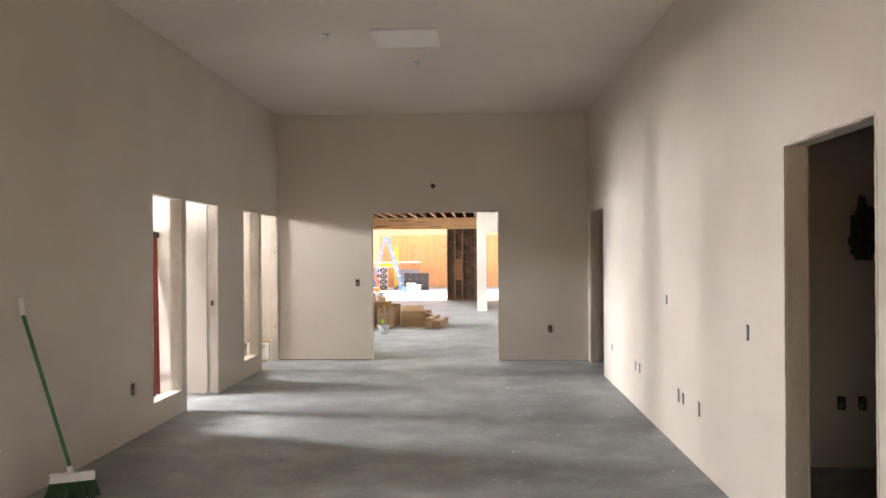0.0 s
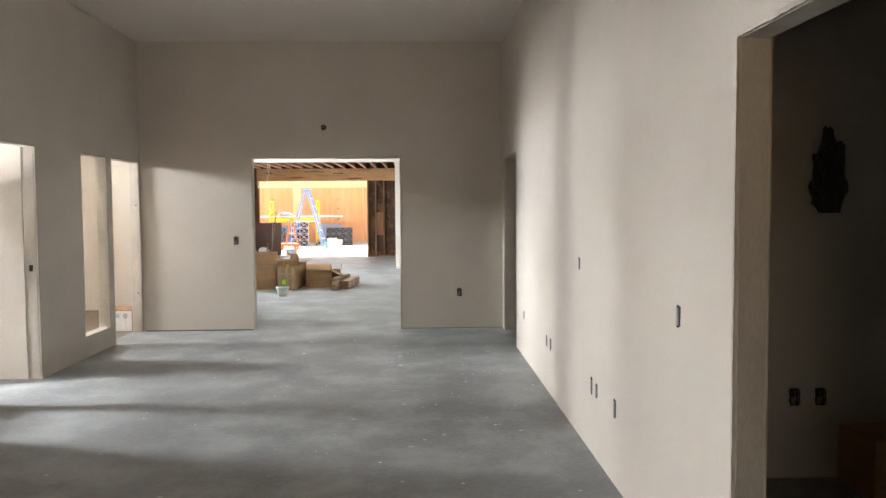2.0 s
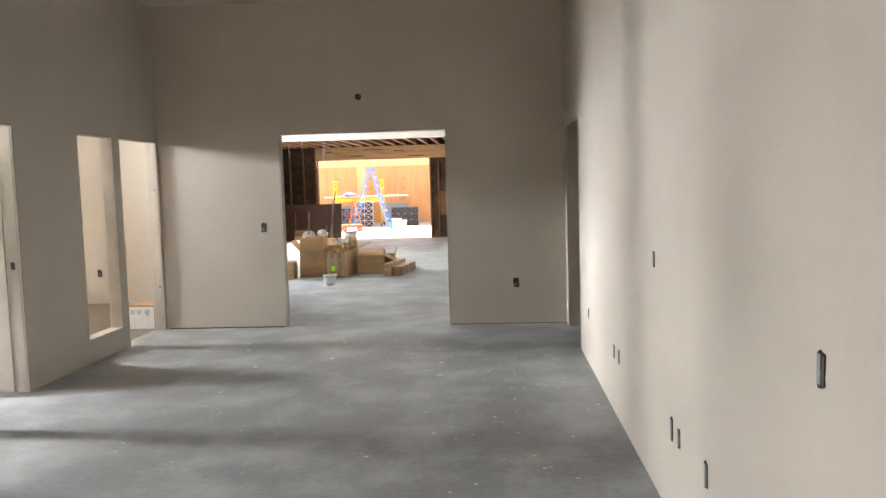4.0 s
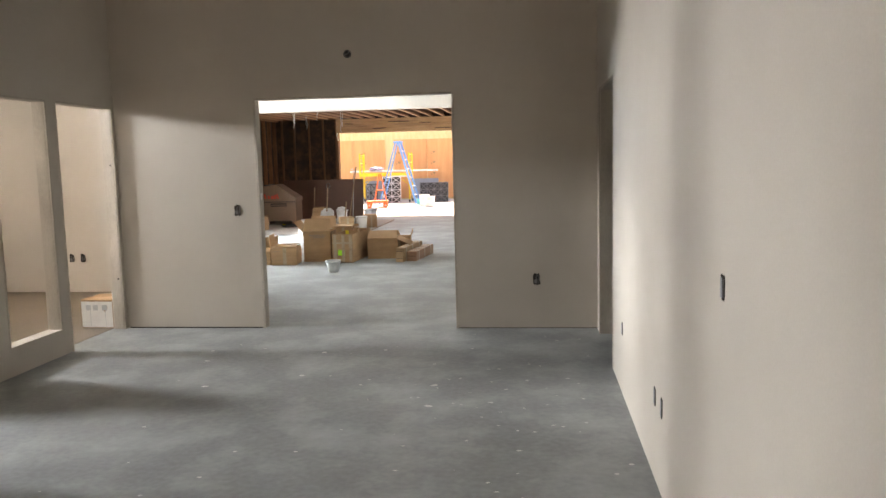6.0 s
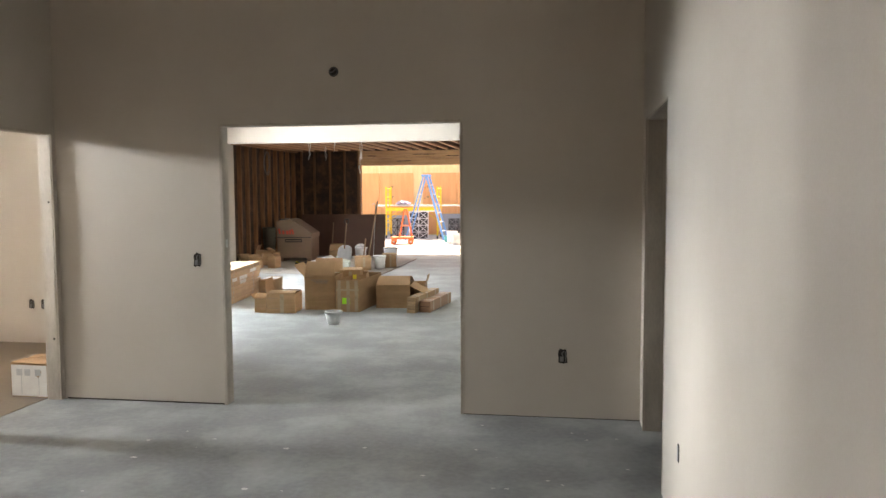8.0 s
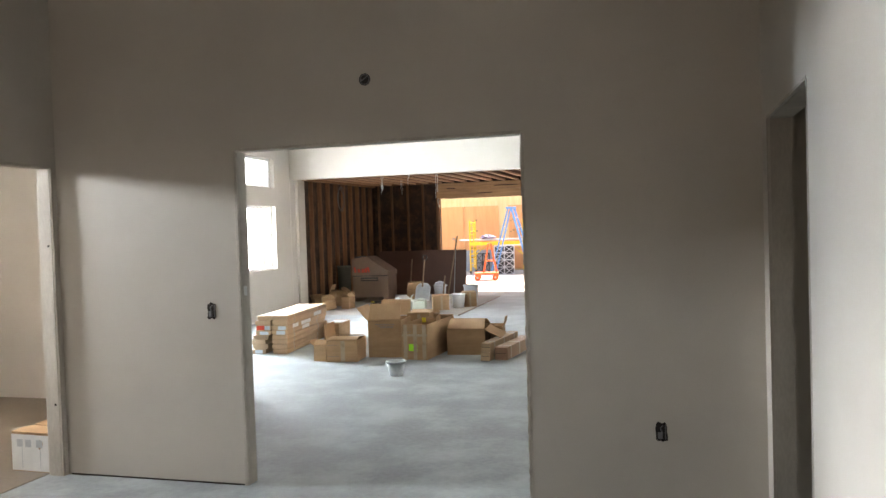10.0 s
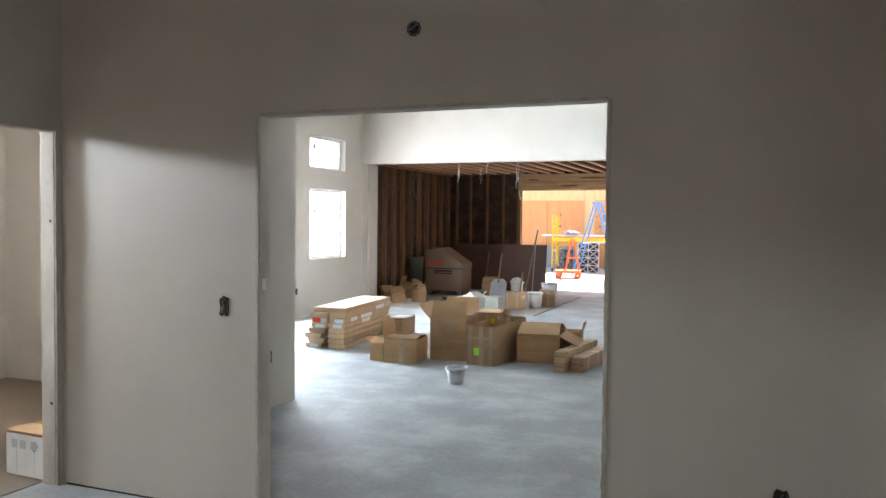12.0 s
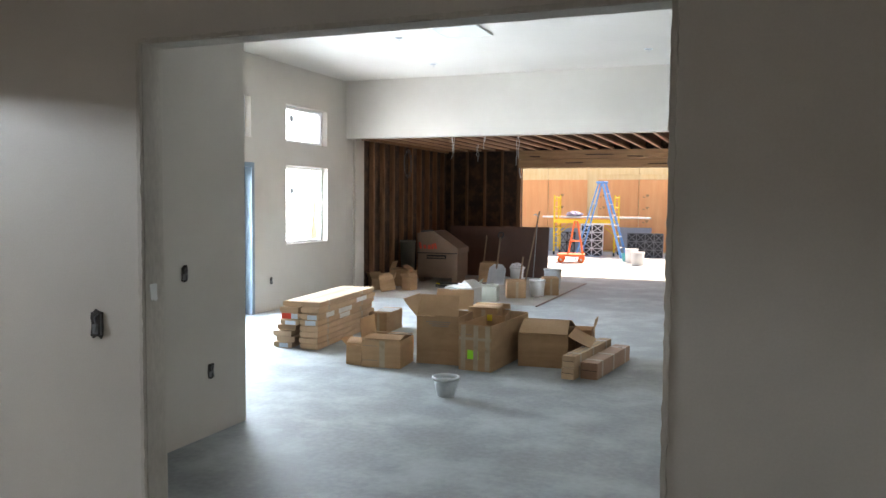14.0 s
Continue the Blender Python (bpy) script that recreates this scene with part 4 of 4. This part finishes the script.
def crumple(m, r, h, mat, label, name, category, seed):
    random.seed(seed)
    bm = bmesh.new()
    bmesh.ops.create_icosphere(bm, subdivisions=4, radius=1.0)
    for v in bm.verts:
        n = noise.noise(v.co * 2.3 + Vector((seed, 0, 0))) * 0.35 + abs(noise.noise(v.co * 5.5 + Vector((0, seed, 0)))) * 0.3
        v.co *= 0.8 + n
        v.co.x, v.co.y, v.co.z = v.co.x * r, v.co.y * r, max(v.co.z, -0.7) * h / 1.7 + h * 0.42
    lift = min(v.co.z for v in bm.verts)
    for v in bm.verts:
        v.co.z -= lift
    t = thing(name, m, label, category)
    part("sheet", bm, mat, t)
    return t


crumple(pose(-3.62, 20.35, 0.0), 0.24, 0.30, BAG, "crumpled clear plastic bag in the pile", "plastic_bag", "bag", 3)
crumple(pose(-3.66, 23.05, 0.245), 0.14, 0.13, BAG, "whitish plastic bag in the pail", "plastic_bag", "bag", 5)

mat_paper = thing("floor_sheet", pose(0, 0, 0), "worn protective paper sheet under the pile", "floor covering")
part("sheet", box(-5.5, 20.0, 0.0005, -2.47, 23.6, 0.003), DUST, mat_paper)
strip = thing("timber_strip", pose(-2.46, 19.95, 0.0, 0, 0, 0), "thin timber strip along the paper's edge", "timber")
part("strip", box(0, 0, 0, 0.03, 3.5, 0.012, 0.003), DARK_PLY, strip)

shovel = thing("shovel", pose(-3.92, 22.60, 0), "grain shovel with a pale scoop, standing upright", "shovel")
part("handle", bar((0, 0.02, 0.30), (-0.06, 0.42, 0.84), 0.015), WOOD_HANDLE, shovel, smooth=True)
part("grip", tube_path([(-0.06, 0.42, 0.82), (-0.115, 0.45, 0.87), (-0.10, 0.48, 0.935), (-0.03, 0.48, 0.935), (-0.01, 0.45, 0.87), (-0.06, 0.42, 0.82)], 0.012, 8), BLACK, shovel, "black D-shaped grip")
scoop = bmesh.new()
grid = []
for i in range(9):
    u = -1 + 2 * i / 8
    column = []
    for k in range(7):
        v = k / 6
        half = 0.165 * (1 if v < 0.7 else math.sqrt(max(0.05, 1 - ((v - 0.7) / 0.3) ** 2 * 0.75)))
        column.append(scoop.verts.new((u * half, -0.05 * u * u + 0.16 * v, 0.004 + 0.36 * v)))
    grid.append(column)
for a, b in zip(grid, grid[1:]):
    for k in range(6):
        scoop.faces.new((a[k], b[k], b[k + 1], a[k + 1]))
bmesh.ops.solidify(scoop, geom=scoop.faces[:], thickness=0.006)
part("scoop", scoop, BAG, shovel, "pale dusty plastic scoop", smooth=True)
pole = thing("wooden_pole", pose(-3.40, 22.75, 0), "long wooden tool handle leaning over the board", "tool")
part("handle", bar((-0.02, 0.0, 0.012), (0.01, 0.85, 1.33), 0.014), WOOD_HANDLE, pole, smooth=True)
trowel = thing("short_pole", pose(-3.55, 22.85, 0.0), "short wooden handle standing in the pile", "tool")
part("handle", bar((0, 0, 0.008), (0.03, 0.12, 0.50), 0.016), WOOD_HANDLE, trowel, smooth=True)
rake = thing("long_pole", pose(-4.42, 23.25, 0), "long wooden handle leaning on the brown board", "tool")
part("handle", bar((0, 0, 0.012), (-0.16, 0.75, 0.82), 0.013), WOOD_HANDLE, rake, smooth=True)
hook = thing("bent_rod", pose(-3.62, 24.05, 0), "thin bent metal rod behind the board", "tool")
part("rod", tube_path([(0, 0.0, 0.008), (0.0, 0.28, 1.15), (0.0, 0.30, 1.22), (-0.04, 0.3, 1.27), (-0.09, 0.3, 1.25)], 0.009), STEEL, hook)

# loose cables under the joists
for x, y, drop, seed in ((-4.02, 20.6, 0.37, 1), (-3.575, 20.8, 0.49, 2), (-3.17, 21.3, 0.46, 3), (-4.38, 22.8, 0.30, 4)):
    random.seed(seed)
    top = 2.828 if seed == 2 else 2.56
    cable = thing("loose_cable", pose(x, y, top), "white cable end hanging from the joists", "cable", "hanging cable ends")
    for k in range(2):
        pts = [(0.02 * k, 0, 0.0)]
        for i in range(1, 6):
            pts.append((0.02 * k + random.uniform(-0.018, 0.018), random.uniform(-0.015, 0.015), -drop * i / 5 * (1 - 0.25 * k)))
        part("strand", tube_path(pts, 0.0045), WHITE_PLASTIC, cable)
coil = thing("cable_coil", pose(-5.60, 22.35, 2.2, 0, 90, 0), "coil of thin cable hung on a stud", "cable")
for k in range(3):
    pts = [((0.17 + 0.02 * k) * math.cos(a) * 1.25, (0.15 + 0.012 * k) * math.sin(a), 0.012 * k) for a in [2 * math.pi * i / 20 for i in range(21)]]
    part("loop", tube_path(pts, 0.005), BLUE_BOX, coil)
cord = thing("extension_cord", pose(-4.52, 21.75, 0.004), "tangled black extension cord beside the tool chest", "cord")
random.seed(44)
pts = []
for i in range(70):
    a, ring = i * 0.42, 0.12 + 0.10 * noise.noise(Vector((i * 0.13, 2.0, 0.0)))
    pts.append((1.8 * ring * math.cos(a) + random.uniform(-0.02, 0.02), 1.4 * ring * math.sin(a), 0.008 + 0.0009 * i))
part("cable", tube_path(pts, 0.008), BLACK, cord)
part("plug", bar((pts[-1][0], pts[-1][1], 0.075), (pts[-1][0] + 0.06, pts[-1][1] - 0.02, 0.06), 0.016), YELLOW_STICKER, cord, "yellow plug end")
post_wire = thing("wall_conduit", pose(-4.08, Y_BACK - 0.02, 0), "bundle of pale cables stapled to the end stud", "cable")
part("cable", tube_path([(0, 0.008, 2.50), (0.02, 0.0, 2.3), (-0.01, 0.0, 2.15), (0.02, 0.006, 2.0)], 0.010), WHITE_PLASTIC, post_wire)

# ---- yard things ----
scaffold = thing("scaffold", pose(-4.12, 31.6, 0), "yellow steel rolling scaffold with a plank deck", "scaffold")
for sx in (-0.86, 0.86):
    frame_part = part("end_frame", bar((sx, -0.35, 0.10), (sx, -0.35, 1.72), 0.024), YELLOW, scaffold)
    part("post", bar((sx, 0.38, 0.10), (sx, 0.38, 1.72), 0.024), YELLOW, frame_part)
    for k in range(6):
        part("rung", bar((sx, -0.35, 0.25 + 0.28 * k), (sx, 0.38, 0.25 + 0.28 * k), 0.016), YELLOW, frame_part)
    part("post", bar((sx + 0.12, -0.35, 0.2), (sx + 0.12, -0.35, 1.65), 0.018), YELLOW, frame_part)
    for k in range(5):
        part("rung", bar((sx, -0.35, 0.35 + 0.3 * k), (sx + 0.12, -0.35, 0.35 + 0.3 * k), 0.014), YELLOW, frame_part)
    for y in (-0.35, 0.38):
        part("caster", bar((sx - 0.02, y, 0.055), (sx + 0.02, y, 0.055), 0.055, 16), BLACK, scaffold)
for y in (-0.37, 0.40):
    part("side_beam", box(-0.86, y - 0.02, 0.92, 0.86, y + 0.02, 1.02, 0.003), YELLOW, scaffold)
    part("brace", bar((-0.84, y, 0.62), (-0.45, y, 0.92), 0.012), YELLOW, scaffold)
    part("brace", bar((0.84, y, 0.62), (0.45, y, 0.92), 0.012), YELLOW, scaffold)
part("deck", box(-0.86, -0.33, 1.03, 0.86, 0.36, 1.06, 0.003), PLYWOOD, scaffold)
plank = thing("aluminium_plank", pose(-5.35, 31.35, 1.065), "long aluminium plank lying over the scaffold", "plank")
part("plank", box(0, 0, 0, 3.05, 0.28, 0.05, 0.004), ALUMINIUM, plank)
crumple(pose(-4.45, 31.5, 1.118), 0.25, 0.14, PURPLE, "bluish cloth bundle on the plank", "cloth_bundle", "cloth", 9)

cart = thing("panel_cart", pose(-3.86, 28.55, 0, 0, 0, 10), "orange steel drywall cart with an A-frame rack", "cart")
part("deck", box(-0.33, -0.30, 0.17, 0.33, 0.30, 0.22, 0.006), ORANGE, cart)
for y in (-0.25, 0.25):
    for s in (-1, 1):
        part("upright", bar((s * 0.18 + 0.1, y, 0.22), (s * 0.035 + 0.1, y * 0.5, 1.04), 0.018), ORANGE, cart)
    part("crossbar", bar((-0.03, y * 0.8, 0.55), (0.23, y * 0.8, 0.55), 0.013), ORANGE, cart)
part("top_rail", bar((0.1, -0.14, 1.04), (0.1, 0.14, 1.04), 0.018), ORANGE, cart)
for x in (-0.25, 0.25):
    for y in (-0.25, 0.25):
        wheel = part("wheel", bar((x, y - 0.02, 0.085), (x, y + 0.02, 0.085), 0.084, 20), ORANGE, cart)
        part("hub", bar((x, y - 0.028, 0.085), (x, y + 0.028, 0.085), 0.03, 12), STEEL, wheel)


def lattice(name, m, w, h, frame_mat, back_mat, rows, cols, label, category):
    """A moulded tray on edge: dark back with diagonal ribs in cells."""
    g = thing(name, m, label, category)
    part("back", box(0.01, 0.02, 0.01, w - 0.01, 0.05, h - 0.01), back_mat, g)
    for x in [w * k / cols for k in range(cols + 1)]:
        part("upright_rib", box(x - 0.012, 0.0, 0, x + 0.012, 0.045, h, 0.002), frame_mat, g)
    for z in [h * k / rows for k in range(rows + 1)]:
        part("cross_rib", box(0, 0.002, max(0.0, z - 0.012), w, 0.043, z + 0.012, 0.002), frame_mat, g)
    for r in range(rows):
        for c in range(cols):
            x0, x1, z0, z1 = w * c / cols, w * (c + 1) / cols, h * r / rows, h * (r + 1) / rows
            part("diagonal_rib", bar((x0, 0.015, z0), (x1, 0.015, z1), 0.010, 6), frame_mat, g)
            part("diagonal_rib", bar((x1, 0.013, z0), (x0, 0.013, z1), 0.010, 6), frame_mat, g)
    return g


lattice("plastic_tray", pose(-4.17, 31.08, 0, -4), 0.62, 0.90, ALUMINIUM, BLACK, 4, 2, "white and black lattice tray standing on edge", "tray")
lattice("plastic_pallet", pose(-2.88, 31.1, 0, -12, 0, 2), 0.96, 0.68, BLUE_BOX, BLACK, 3, 4, "black ribbed plastic pallet leaning on edge", "pallet")
lattice("plastic_pallet", pose(-5.08, 32.3, 0, -8), 0.46, 0.62, BLACK, GREY_SHEET, 2, 2, "dark panel leaning behind the scaffold", "pallet")
grey_board = thing("leaning_board", pose(-3.45, 32.85, 0, -8), "grey sheet leaning on the plywood wall", "board")
part("board", box(0, 0, 0, 1.0, 0.02, 0.78, 0.003), GREY_SHEET, grey_board)
grey_board_2 = thing("leaning_board", pose(-6.4, 32.9, 0, -6), "dark low sheet leaning on the plywood wall", "board")
part("board", box(0, 0, 0, 2.2, 0.02, 0.72, 0.003), GREY_SHEET, grey_board_2)

# ---- side rooms ----
white_box = cardboard_box(pose(-3.20, 10.99, 0.004, 0, 0, -2), 0.315, 0.34, 0.25, (1, 1, 1, 1), "closed carton with a white printed front", mat=CARDBOARD, tape=False, seam=False)
front_face = part("white_front", box(0.004, -0.003, 0.006, 0.311, -0.0005, 0.247), PAPER, white_box, "white printed front face")
for x in (0.05, 0.12, 0.21):
    part("printing", box(x, -0.0045, 0.165, x + 0.05, -0.0032, 0.215), GREY_PLASTIC, white_box, "unreadable grey printing")
for x in (0.09, 0.24):
    part("printing", box(x, -0.0042, 0.02, x + 0.004, -0.0032, 0.16), GREY_PLASTIC, white_box, "thin grey printed line")
dark_carton = cardboard_box(pose(2.72, 5.28, 0, 0, 0, 4), 0.32, 0.30, 0.30, (1, 1, 1, 1), "closed carton in the unlit room", tape=False)
bundle = crumple(pose(2.58, 5.50, 1.42), 0.09, 0.42, BLACK, "black cable bundle hung on the unlit wall", "cable_bundle", "cable", 12)
part("hook", bar((0, 0.157, 0.36), (0, 0.03, 0.36), 0.01), STEEL, bundle)

# ---- plaster droppings on the slab ----
random.seed(31)
drops = bmesh.new()
for k in range(130):
    x, y = random.uniform(-1.6, 1.45), random.uniform(5.2, 10.8)
    if k % 4 == 0:
        x, y = random.gauss(0.7, 0.3), random.gauss(8.6, 0.6)
    if not -2.6 < x < 1.45:
        continue
    r = random.uniform(0.003, 0.010) * (2.2 if k % 17 == 0 else 1)
    n = 7
    ring = [drops.verts.new((x + r * random.uniform(0.6, 1.3) * math.cos(2 * math.pi * i / n) * 1.5, y + r * random.uniform(0.6, 1.3) * math.sin(2 * math.pi * i / n), 0.0012)) for i in range(n)]
    top = drops.verts.new((x, y, 0.0012 + r * 0.35))
    for i in range(n):
        drops.faces.new((ring[i], ring[(i + 1) % n], top))
tagged(new("plaster_droppings", mesh_of("plaster_droppings", drops, PAPER)), "dried white plaster droppings scattered on the slab", "debris", kind="stuff")
